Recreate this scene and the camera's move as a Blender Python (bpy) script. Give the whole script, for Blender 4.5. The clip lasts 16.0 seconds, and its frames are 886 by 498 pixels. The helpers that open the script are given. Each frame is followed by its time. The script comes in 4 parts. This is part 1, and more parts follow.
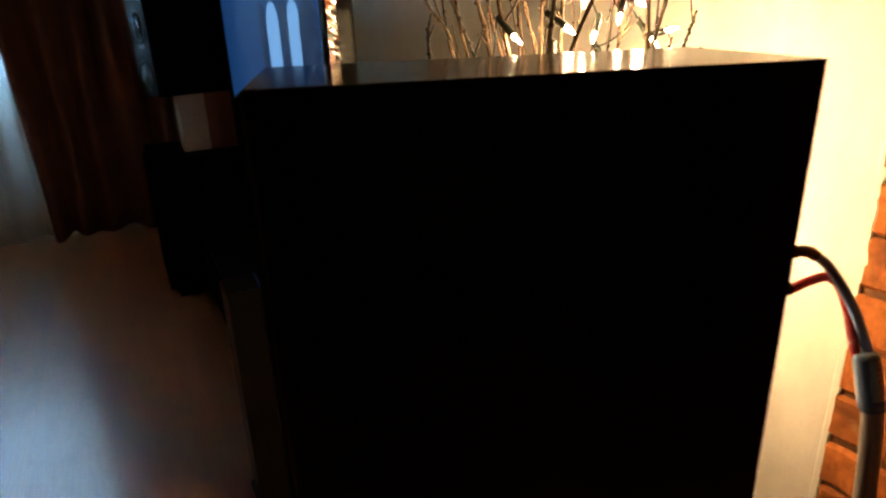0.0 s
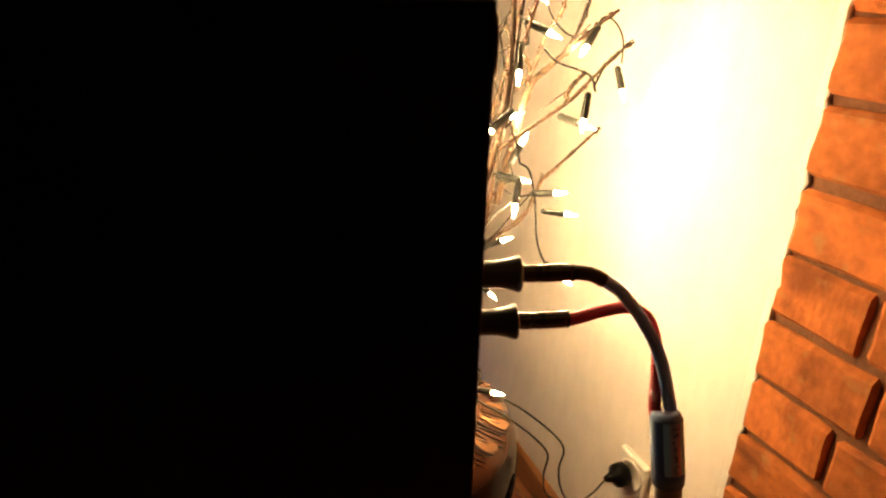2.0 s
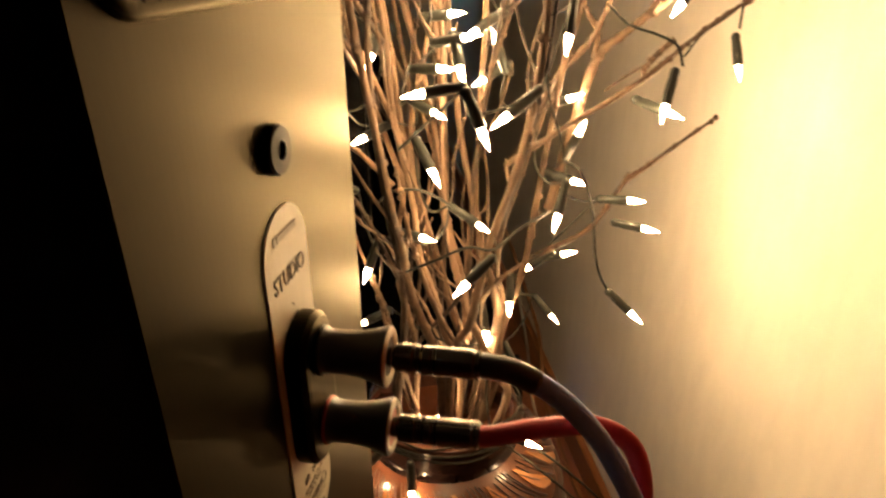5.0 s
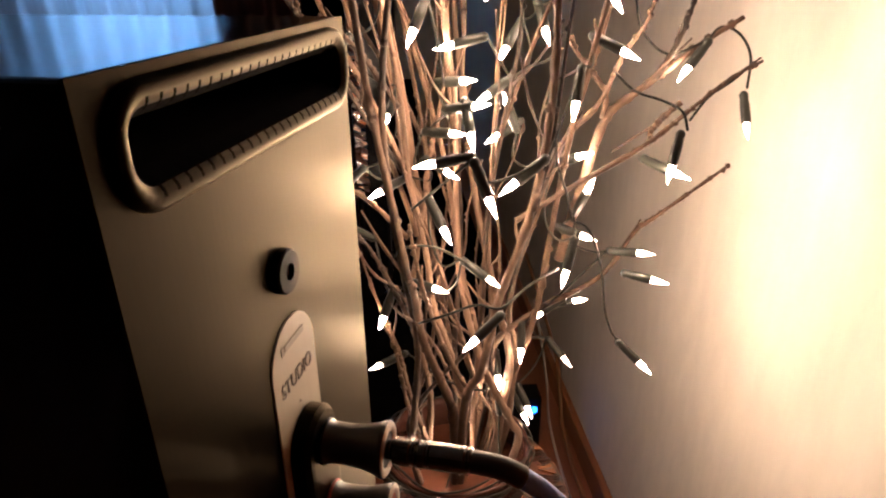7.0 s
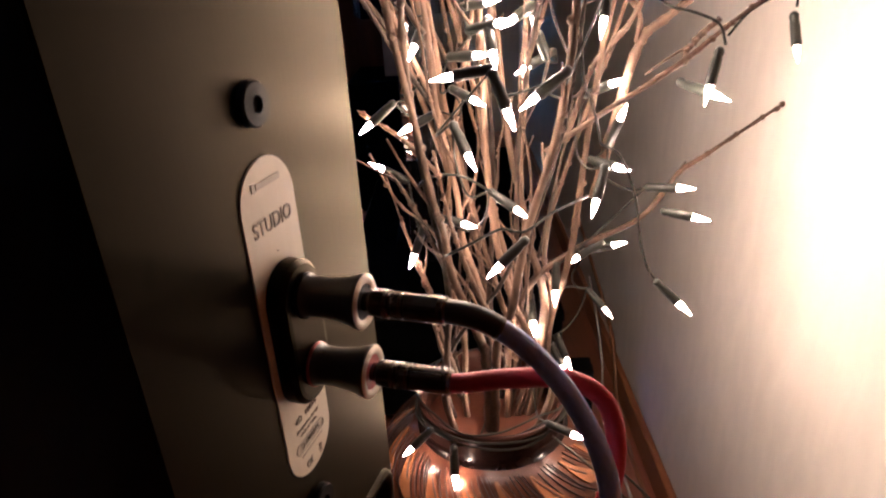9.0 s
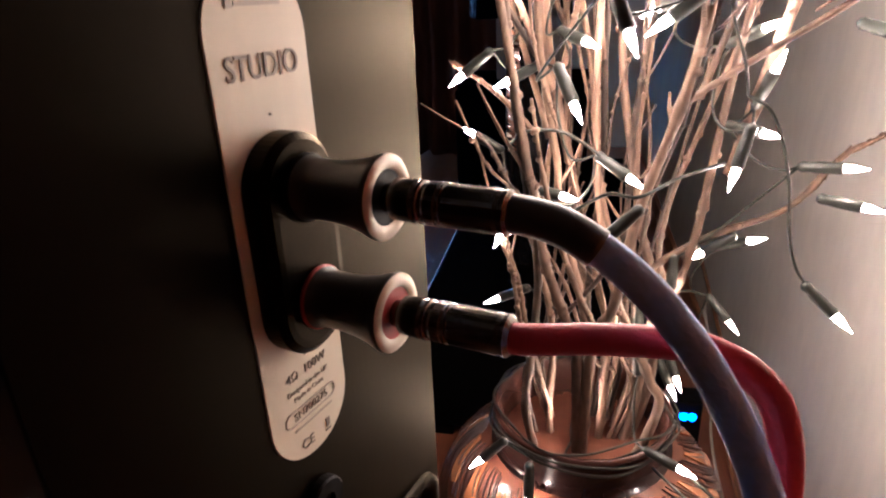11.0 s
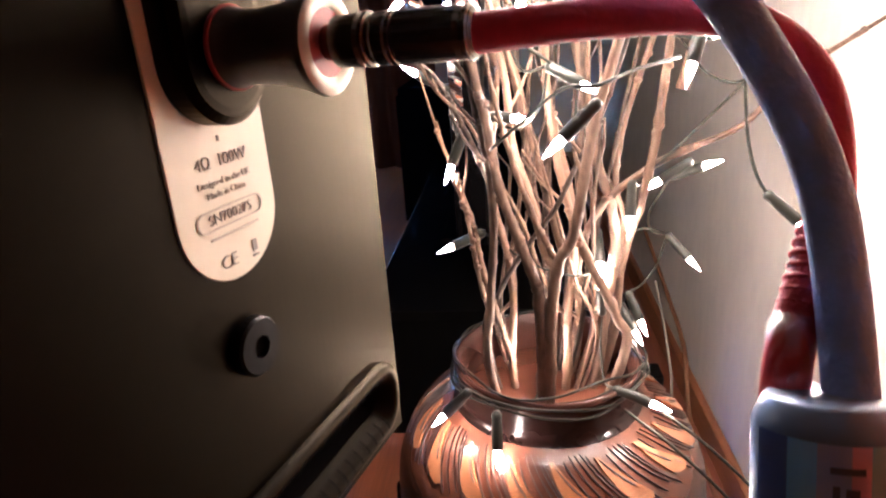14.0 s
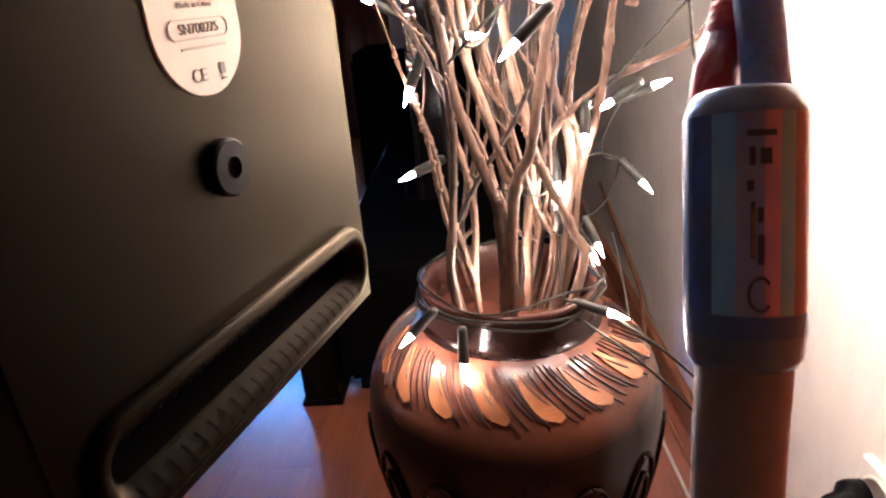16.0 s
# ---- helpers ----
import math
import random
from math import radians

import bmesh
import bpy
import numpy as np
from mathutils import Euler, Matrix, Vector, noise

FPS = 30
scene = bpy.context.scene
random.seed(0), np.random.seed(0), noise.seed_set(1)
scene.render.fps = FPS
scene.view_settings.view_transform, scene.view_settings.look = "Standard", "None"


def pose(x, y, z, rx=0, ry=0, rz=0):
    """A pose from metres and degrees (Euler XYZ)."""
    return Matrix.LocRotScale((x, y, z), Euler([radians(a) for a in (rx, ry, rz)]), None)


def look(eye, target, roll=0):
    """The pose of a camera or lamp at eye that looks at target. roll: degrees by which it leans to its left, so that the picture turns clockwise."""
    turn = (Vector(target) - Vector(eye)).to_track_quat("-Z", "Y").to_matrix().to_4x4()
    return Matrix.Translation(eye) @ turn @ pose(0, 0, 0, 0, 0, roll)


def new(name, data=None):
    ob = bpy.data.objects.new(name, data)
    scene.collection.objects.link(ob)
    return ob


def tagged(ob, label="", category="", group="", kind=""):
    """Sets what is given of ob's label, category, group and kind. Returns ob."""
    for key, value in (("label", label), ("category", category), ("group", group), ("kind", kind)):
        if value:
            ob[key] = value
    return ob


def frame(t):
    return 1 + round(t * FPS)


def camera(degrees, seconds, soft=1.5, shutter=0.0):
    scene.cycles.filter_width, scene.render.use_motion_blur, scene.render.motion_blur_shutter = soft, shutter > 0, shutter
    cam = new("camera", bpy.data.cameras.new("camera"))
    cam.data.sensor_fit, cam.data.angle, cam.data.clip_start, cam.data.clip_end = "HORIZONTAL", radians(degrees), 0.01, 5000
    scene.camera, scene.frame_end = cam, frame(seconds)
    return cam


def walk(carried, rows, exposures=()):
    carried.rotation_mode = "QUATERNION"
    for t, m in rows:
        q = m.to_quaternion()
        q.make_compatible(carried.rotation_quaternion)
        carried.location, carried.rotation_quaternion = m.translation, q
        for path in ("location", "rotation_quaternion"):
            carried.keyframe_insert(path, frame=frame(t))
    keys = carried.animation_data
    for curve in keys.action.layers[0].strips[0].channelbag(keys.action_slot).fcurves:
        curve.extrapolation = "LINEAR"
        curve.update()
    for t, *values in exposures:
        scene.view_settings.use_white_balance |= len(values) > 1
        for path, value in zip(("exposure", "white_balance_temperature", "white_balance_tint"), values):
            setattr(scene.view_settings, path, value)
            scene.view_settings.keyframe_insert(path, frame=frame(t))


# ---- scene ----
cam = camera(69.9, 16.0, soft=2.2, shutter=0.5)
PATH = [
    (0, (-0.286, -0.333, 0.975), (0.033, 1.512, 0.274), -2.1),
    (0.5, (-0.201, -0.359, 0.998), (-0.024, 1.487, 0.248), -0.7),
    (1, (-0.141, -0.354, 0.996), (-0.005, 1.493, 0.241), -0.9),
    (1.5, (-0.091, -0.31, 0.969), (0.097, 1.526, 0.199), 0.5),
    (2, (-0.044, -0.256, 0.951), (0.137, 1.569, 0.152), 1.3),
    (2.5, (-0.016, -0.214, 0.947), (0.214, 1.593, 0.12), 2.2),
    (3, (0.001, -0.189, 0.934), (0.139, 1.62, 0.091), 1.9),
    (3.5, (0.026, -0.175, 0.928), (0.1, 1.631, 0.072), 1.9),
    (4, (0.052, -0.155, 0.918), (-0.034, 1.647, 0.056), 0.5),
    (4.5, (0.073, -0.129, 0.909), (-0.11, 1.662, 0.038), -0.2),
    (5, (0.086, -0.106, 0.922), (-0.219, 1.671, 0.057), -0.2),
    (5.2, (0.087, -0.104, 0.928), (-0.283, 1.673, 0.088), -0.6),
    (7.5, (0.109, -0.11, 0.964), (-0.286, 1.668, 0.137), -0.8),
    (8, (0.125, -0.119, 0.949), (-0.331, 1.639, 0.112), -1.1),
    (10.3, (0.135, -0.08, 0.86), (-0.691, 1.562, 0.073), -3.6),
    (10.5, (0.131, -0.07, 0.854), (-0.741, 1.552, 0.074), -2.9),
    (11, (0.119, -0.049, 0.836), (-0.768, 1.574, 0.075), -2.5),
    (11.5, (0.11, -0.038, 0.822), (-0.789, 1.586, 0.078), -3.1),
    (12, (0.107, -0.037, 0.805), (-0.795, 1.589, 0.07), -3.6),
    (12.5, (0.106, -0.038, 0.792), (-0.752, 1.616, 0.065), -3.8),
    (13, (0.105, -0.041, 0.782), (-0.734, 1.631, 0.074), -4.0),
    (13.5, (0.107, -0.045, 0.769), (-0.7, 1.65, 0.081), -4.1),
    (14, (0.111, -0.044, 0.76), (-0.64, 1.674, 0.064), -4.0),
    (14.5, (0.113, -0.045, 0.745), (-0.62, 1.677, 0.041), -4.9),
    (15, (0.115, -0.047, 0.732), (-0.575, 1.674, -0.019), -5.1),
    (15.5, (0.115, -0.055, 0.723), (-0.542, 1.674, -0.038), -4.9),
    (16, (0.117, -0.07, 0.722), (-0.516, 1.665, -0.046), -4.7),
]
EXPOSURES = [
    (0.0, 0.68, 6400, 13), (1.5, 0.85, 6400, 14), (2.5, 0.62, 6450, 16), (3.5, 0.18, 6650, 20), (4.5, -0.08, 6500, 17), (5.2, -0.18, 6200, 17),
    (7.3, -0.22, 5000, 32), (8.2, -0.12, 4850, 33), (10.3, 0.28, 4400, 30), (11.5, 0.72, 4350, 28), (13.0, 1.28, 4350, 28), (14.5, 1.52, 4350, 28), (16.0, 1.46, 4400, 29),
]
walk(cam, [(t, look(eye, target, roll)) for t, eye, target, roll in PATH], EXPOSURES)

# ---- world and large lights ----
world = bpy.data.worlds.new("world")
scene.world = world
world.use_nodes = True
wn = world.node_tree.nodes
sky = wn.new("ShaderNodeTexSky")
sky.sky_type, sky.sun_disc = "NISHITA", False
sky.sun_elevation, sky.sun_rotation = radians(4), radians(200)
world.node_tree.links.new(sky.outputs[0], wn["Background"].inputs[0])
wn["Background"].inputs[1].default_value = 0.10


# ---- room coordinates: s along the long wall, d out from it into the room ----
CORNER = Vector((0.366, 0.303, 0))
ALONG = Vector((-0.287, 0.958, 0)).normalized()
OUT = Vector((-0.958, -0.287, 0)).normalized()
ROOM = Matrix(((ALONG.x, OUT.x, 0, CORNER.x), (ALONG.y, OUT.y, 0, CORNER.y), (0, 0, 1, 0), (0, 0, 0, 1)))


def at(s, d, z):
    return ROOM @ Vector((s, d, z))


# ---- materials ----
def material(name, colour, rough=0.6, metal=0.0, scale=60.0, vary=0.15, bump=0.1, coarse=6.0, spec=0.5, coat=0.0, stretch=(1, 1, 1), per_object=0.0):
    m = bpy.data.materials.new(name)
    m.use_nodes = True
    n, l = m.node_tree.nodes, m.node_tree.links
    b = n["Principled BSDF"]
    tc = n.new("ShaderNodeTexCoord")
    mp = n.new("ShaderNodeMapping")
    mp.inputs["Scale"].default_value = stretch
    l.new(tc.outputs["Object"], mp.inputs[0])
    fine, big = n.new("ShaderNodeTexNoise"), n.new("ShaderNodeTexNoise")
    fine.inputs["Scale"].default_value, fine.inputs["Detail"].default_value = scale, 5
    big.inputs["Scale"].default_value, big.inputs["Detail"].default_value = coarse, 3
    l.new(mp.outputs[0], fine.inputs[0])
    l.new(mp.outputs[0], big.inputs[0])
    add = n.new("ShaderNodeMath")
    l.new(fine.outputs[0], add.inputs[0])
    l.new(big.outputs[0], add.inputs[1])
    value = add
    if per_object:
        info, mul, more = n.new("ShaderNodeObjectInfo"), n.new("ShaderNodeMath"), n.new("ShaderNodeMath")
        mul.operation = "MULTIPLY_ADD"
        l.new(info.outputs["Random"], mul.inputs[0])
        mul.inputs[1].default_value, mul.inputs[2].default_value = per_object, -per_object / 2
        l.new(add.outputs[0], more.inputs[0])
        l.new(mul.outputs[0], more.inputs[1])
        value = more
    ramp = n.new("ShaderNodeMapRange")
    ramp.inputs[1].default_value, ramp.inputs[2].default_value = 0.6, 1.4
    ramp.inputs[3].default_value, ramp.inputs[4].default_value = 1 - vary, 1 + vary
    l.new(value.outputs[0], ramp.inputs[0])
    mix = n.new("ShaderNodeVectorMath")
    mix.operation = "MULTIPLY"
    mix.inputs[0].default_value = colour
    l.new(ramp.outputs[0], mix.inputs[1])
    l.new(mix.outputs[0], b.inputs["Base Color"])
    b.inputs["Roughness"].default_value, b.inputs["Metallic"].default_value = rough, metal
    b.inputs["Specular IOR Level"].default_value = spec
    b.inputs["Coat Weight"].default_value = coat
    b.inputs["Coat Roughness"].default_value = 0.08
    rr = n.new("ShaderNodeMapRange")
    rr.inputs[3].default_value, rr.inputs[4].default_value = max(rough - 0.06, 0.02), min(rough + 0.08, 1)
    l.new(big.outputs[0], rr.inputs[0])
    l.new(rr.outputs[0], b.inputs["Roughness"])
    if bump:
        bp = n.new("ShaderNodeBump")
        bp.inputs["Strength"].default_value, bp.inputs["Distance"].default_value = bump, 0.002
        l.new(fine.outputs[0], bp.inputs["Height"])
        l.new(bp.outputs[0], b.inputs["Normal"])
    return m


def glow(name, colour, strength):
    m = bpy.data.materials.new(name)
    m.use_nodes = True
    b = m.node_tree.nodes["Principled BSDF"]
    b.inputs["Base Color"].default_value = (*[c * 0.05 for c in colour], 1)
    b.inputs["Emission Color"].default_value = (*colour, 1)
    b.inputs["Emission Strength"].default_value = strength
    return m


PLASTER = material("plaster", (0.83, 0.775, 0.68), 0.7, scale=45, vary=0.08, bump=0.4, coarse=8, stretch=(1, 1, 0.35))
CEILING = material("ceiling paint", (0.75, 0.73, 0.68), 0.85, scale=80, vary=0.04)
BRICK = material("brick", (0.42, 0.125, 0.030), 0.85, spec=0.2, scale=70, vary=0.4, bump=0.6, coarse=14, per_object=0.5)
_n, _l = BRICK.node_tree.nodes, BRICK.node_tree.links
_b = _n["Principled BSDF"]
_was = _b.inputs["Base Color"].links[0].from_socket
_g, _s1, _s2 = _n.new("ShaderNodeNewGeometry"), _n.new("ShaderNodeTexNoise"), _n.new("ShaderNodeTexNoise")
_s1.inputs["Scale"].default_value, _s1.inputs["Detail"].default_value = 17, 6
_s2.inputs["Scale"].default_value, _s2.inputs["Detail"].default_value = 42, 6
for _src, _lo, _hi, _col in ((_s1, 0.52, 0.70, (0.15, 0.045, 0.018, 1)), (_s2, 0.60, 0.72, (0.34, 0.16, 0.06, 1))):
    _l.new(_g.outputs["Position"], _src.inputs[0])
    _r, _x = _n.new("ShaderNodeMapRange"), _n.new("ShaderNodeMix")
    _r.inputs[1].default_value, _r.inputs[2].default_value, _r.inputs[4].default_value = _lo, _hi, 0.75
    _x.data_type = "RGBA"
    _l.new(_src.outputs[0], _r.inputs[0])
    _l.new(_r.outputs[0], _x.inputs["Factor"])
    _l.new(_was, _x.inputs[6])
    _x.inputs[7].default_value = _col
    _was = _x.outputs[2]
_l.new(_was, _b.inputs["Base Color"])
MORTAR = material("mortar", (0.15, 0.058, 0.022), 0.95, scale=140, vary=0.3, bump=0.9, coarse=20)
FLOOR = material("floor board", (0.27, 0.092, 0.034), 0.30, scale=30, vary=0.3, bump=0.08, coarse=4, stretch=(0.35, 6, 1), per_object=0.3, spec=0.95, coat=1.0)
FLOOR.node_tree.nodes["Principled BSDF"].inputs["Coat Roughness"].default_value = 0.15
GAP = material("floor gap", (0.06, 0.025, 0.012), 0.7)
SKIRT = material("skirting wood", (0.30, 0.12, 0.035), 0.4, scale=40, vary=0.2, stretch=(0.3, 4, 4))
LACQUER = material("black lacquer", (0.0025, 0.0025, 0.003), 0.14, scale=200, vary=0.2, bump=0.01, spec=0.4)
LACQUER.node_tree.nodes["Principled BSDF"].inputs["IOR"].default_value = 1.25
SATIN = material("satin black panel", (0.0046, 0.0042, 0.0033), 0.34, metal=1.0, scale=400, vary=0.05, bump=0.01, spec=0.5, stretch=(1, 1, 0.15))
SATIN.node_tree.nodes["Principled BSDF"].inputs["Specular Tint"].default_value = (1.0, 0.93, 0.80, 1)
BLACKWOOD = material("matt black veneer", (0.003, 0.003, 0.003), 0.8, scale=120, vary=0.3, bump=0.08, spec=0.06, stretch=(1, 1, 0.2))
BLACKWOOD.node_tree.nodes["Principled BSDF"].inputs["IOR"].default_value = 1.1
RUBBER = material("black plastic", (0.003, 0.003, 0.003), 0.45, scale=200, vary=0.2, bump=0.05, spec=0.07)
# near-black that puts the shade of openings into the colour
DARK = material("recess shade black", (0.001, 0.001, 0.001), 0.9, spec=0.03)
KNOB = material("grey satin plastic", (0.036, 0.033, 0.030), 0.3, scale=200, vary=0.12, bump=0.03)
PALE = material("pale ring", (0.42, 0.37, 0.30), 0.35, metal=0.3, scale=150, vary=0.1)
REDRING = material("red ring", (0.32, 0.035, 0.02), 0.45)
LABEL = material("cream label", (0.60, 0.575, 0.45), 0.42, scale=150, vary=0.06, bump=0.03, stretch=(1, 1, 0.1))
PRINT = material("grey print", (0.19, 0.176, 0.148), 0.6)
FAINT = material("pale grey print", (0.41, 0.39, 0.32), 0.6)
CHROME = material("worn chrome", (0.55, 0.52, 0.48), 0.22, metal=1.0, scale=150, vary=0.12, bump=0.05)
GUN = material("dark metal", (0.10, 0.10, 0.105), 0.3, metal=0.85, scale=200, vary=0.2, bump=0.05)
PLUG = material("dark polished metal", (0.13, 0.12, 0.105), 0.22, metal=1.0, scale=200, vary=0.2, bump=0.05)
CLEAR = bpy.data.materials.new("clear plastic")
CLEAR.use_nodes = True
_n, _l = CLEAR.node_tree.nodes, CLEAR.node_tree.links
_t, _g, _m = _n.new("ShaderNodeBsdfTransparent"), _n.new("ShaderNodeBsdfGlossy"), _n.new("ShaderNodeMixShader")
_t.inputs[0].default_value, _g.inputs[0].default_value, _g.inputs["Roughness"].default_value = (0.97, 0.93, 0.92, 1), (0.9, 0.9, 0.9, 1), 0.2
_m.inputs[0].default_value = 0.12
_l.new(_t.outputs[0], _m.inputs[1])
_l.new(_g.outputs[0], _m.inputs[2])
_l.new(_m.outputs[0], _n["Material Output"].inputs[0])
SHRINK = material("heat shrink", (0.02, 0.019, 0.018), 0.45, scale=150, vary=0.2)
GREYWIRE = material("grey cable sleeve", (0.30, 0.42, 0.86), 0.5, scale=500, vary=0.15, bump=0.25, coarse=40)
REDWIRE = material("red cable sleeve", (0.46, 0.010, 0.012), 0.5, scale=500, vary=0.15, bump=0.2, coarse=40)
JACKET = material("grey brown cable jacket", (0.28, 0.23, 0.215), 0.5, scale=300, vary=0.15, bump=0.1)
FOIL = material("silver blue sheen", (0.20, 0.27, 0.42), 0.25, metal=0.2, scale=60, vary=0.25, bump=0.03, coarse=25)
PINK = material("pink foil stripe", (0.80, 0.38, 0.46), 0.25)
CLAY = material("glazed brown clay", (0.068, 0.025, 0.0118), 0.24, scale=50, vary=0.35, bump=0.08, coarse=9, coat=0.0, spec=0.3)
# the dark glaze of the lower body runs out softly over the clay
_n, _l = CLAY.node_tree.nodes, CLAY.node_tree.links
_b = _n["Principled BSDF"]
_was = _b.inputs["Base Color"].links[0].from_socket
_tc, _xyz, _ns, _ad, _r, _x = _n.new("ShaderNodeTexCoord"), _n.new("ShaderNodeSeparateXYZ"), _n.new("ShaderNodeTexNoise"), _n.new("ShaderNodeMath"), _n.new("ShaderNodeMapRange"), _n.new("ShaderNodeMix")
_ns.inputs["Scale"].default_value, _ns.inputs["Detail"].default_value = 14, 4
_l.new(_tc.outputs["Object"], _xyz.inputs[0])
_l.new(_tc.outputs["Object"], _ns.inputs[0])
_ad.operation = "MULTIPLY_ADD"
_l.new(_ns.outputs[0], _ad.inputs[0])
_ad.inputs[1].default_value = 0.016
_l.new(_xyz.outputs["Z"], _ad.inputs[2])
_r.interpolation_type = "SMOOTHSTEP"
_r.inputs[1].default_value, _r.inputs[2].default_value = 0.380, 0.410
_l.new(_ad.outputs[0], _r.inputs[0])
_x.data_type = "RGBA"
_l.new(_r.outputs[0], _x.inputs["Factor"])
_x.inputs[6].default_value = (0.010, 0.0045, 0.0035, 1)
_l.new(_was, _x.inputs[7])
_l.new(_x.outputs[2], _b.inputs["Base Color"])
GROOVE = material("dark incised groove", (0.025, 0.010, 0.006), 0.4)
RIM = material("dark brown glazed rim", (0.042, 0.018, 0.012), 0.22, scale=60, vary=0.3, bump=0.06, coarse=10, coat=0.05, spec=0.3)
GLAZE = material("dark glaze", (0.007, 0.0033, 0.0026), 0.2, scale=60, vary=0.3, bump=0.04, coarse=10, coat=0.0, spec=0.15)
PETAL = material("ochre petal", (0.20, 0.082, 0.027), 0.22, scale=70, vary=0.3, bump=0.1, coat=0.25, per_object=0.5)
BARK = material("twig bark", (0.078, 0.047, 0.028), 0.7, scale=190, vary=0.75, bump=1.0, coarse=45, stretch=(1, 1, 0.4), per_object=0.7, spec=0.35)
SLEEVE = material("dark green sleeve", (0.020, 0.021, 0.017), 0.35, scale=200, vary=0.2, bump=0.05, spec=0.3)
CORD = material("dark green cord", (0.012, 0.012, 0.008), 0.5, scale=200, vary=0.2, spec=0.2)
BROWNCORD = material("brown cord", (0.25, 0.12, 0.045), 0.5)
WHITECORD = material("white cord", (0.6, 0.56, 0.48), 0.5)
WHITE = material("white plastic", (0.78, 0.74, 0.66), 0.35, scale=150, vary=0.03, bump=0.02)
CONE = material("grey cone", (0.10, 0.105, 0.11), 0.28, metal=0.6)
DRAPE = material("brown drape", (0.13, 0.048, 0.027), 0.9, scale=250, vary=0.2, bump=0.4, coarse=12)
RUG = material("cream rug", (0.42, 0.38, 0.30), 0.95, scale=250, vary=0.15, bump=0.9)
PAPER = material("cream card", (0.48, 0.38, 0.22), 0.7)
CRYSTAL = material("faceted glint mirror", (0.9, 0.88, 0.85), 0.05, metal=1.0, scale=150, vary=0.05, bump=0)
LAMP = glow("warm filament lamp", (1.0, 0.66, 0.30), 490.0)
WEAK = glow("weak filament lamp", (1.0, 0.62, 0.27), 65.0)
LED = glow("blue diode", (0.05, 0.25, 1.0), 9.0)
SKYBLUE = glow("dusk sky", (0.43, 0.74, 1.0), 11.0)
TVBLUE = glow("blue television picture", (0.03, 0.15, 0.48), 0.16)
TVPALE = glow("pale blue television picture", (0.20, 0.46, 0.85), 0.5)
TVDARK = glow("dark blue television picture", (0.01, 0.025, 0.07), 0.5)
SHEER = bpy.data.materials.new("sheer cloth")
SHEER.use_nodes = True
_n, _l = SHEER.node_tree.nodes, SHEER.node_tree.links
_d, _t, _m = _n.new("ShaderNodeBsdfDiffuse"), _n.new("ShaderNodeBsdfTranslucent"), _n.new("ShaderNodeMixShader")
_w = _n.new("ShaderNodeTexNoise")
_w.inputs["Scale"].default_value = 25
_c = _n.new("ShaderNodeMapRange")
_c.inputs[3].default_value, _c.inputs[4].default_value = 0.6, 0.85
_l.new(_w.outputs[0], _c.inputs[0])
_l.new(_c.outputs[0], _d.inputs[0])
_l.new(_c.outputs[0], _t.inputs[0])
_m.inputs[0].default_value = 0.65
_l.new(_d.outputs[0], _m.inputs[1])
_l.new(_t.outputs[0], _m.inputs[2])
_l.new(_m.outputs[0], _n["Material Output"].inputs[0])


# ---- mesh helpers ----
def part(name, bm, mat, parent=None, label="", smooth=False):
    me = bpy.data.meshes.new(name)
    bm.normal_update()
    bm.to_mesh(me)
    bm.free()
    me.materials.append(mat)
    if smooth:
        for p in me.polygons:
            p.use_smooth = True
    ob = new(name, me)
    if parent is not None:
        ob.parent = parent
    if label:
        ob["label"] = label
    return ob


def thing(name, label, category, m=Matrix.Identity(4), group="", kind=""):
    ob = new(name)
    ob.empty_display_size = 0.05
    ob.matrix_basis = m
    return tagged(ob, label, category, group, kind)


def box(lo, hi, bevel=0.0, seg=2, bm=None):
    one = bmesh.new()
    bmesh.ops.create_cube(one, size=1)
    for v in one.verts:
        v.co = Vector([(lo[i] + hi[i]) / 2 + v.co[i] * (hi[i] - lo[i]) for i in range(3)])
    if bevel:
        bmesh.ops.bevel(one, geom=one.edges[:], offset=bevel, segments=seg, affect="EDGES", profile=0.6)
    if bm is None:
        return one
    me = bpy.data.meshes.new("tmp")
    one.to_mesh(me)
    bm.from_mesh(me)
    bpy.data.meshes.remove(me)
    one.free()
    return bm


def turned(bm, profile, m=Matrix.Identity(4), seg=32, caps=True):
    """A solid of revolution about local z, from (radius, height) pairs."""
    rings = []
    for r, h in profile:
        rings.append([bm.verts.new(m @ Vector((r * math.cos(a * 2 * math.pi / seg), r * math.sin(a * 2 * math.pi / seg), h))) for a in range(seg)])
    for a, b in zip(rings, rings[1:]):
        for i in range(seg):
            j = (i + 1) % seg
            bm.faces.new((a[i], a[j], b[j], b[i]))
    if caps:
        bm.faces.new(rings[0][::-1])
        bm.faces.new(rings[-1])
    return bm


def smoothed(points, steps=6):
    pts = [Vector(p) for p in points]
    pts = [pts[0] * 2 - pts[1]] + pts + [pts[-1] * 2 - pts[-2]]
    out = []
    for i in range(1, len(pts) - 2):
        p0, p1, p2, p3 = pts[i - 1:i + 3]
        for k in range(steps):
            t = k / steps
            out.append(0.5 * (2 * p1 + (p2 - p0) * t + (2 * p0 - 5 * p1 + 4 * p2 - p3) * t * t + (3 * p1 - p0 - 3 * p2 + p3) * t ** 3))
    out.append(pts[-2])
    return out


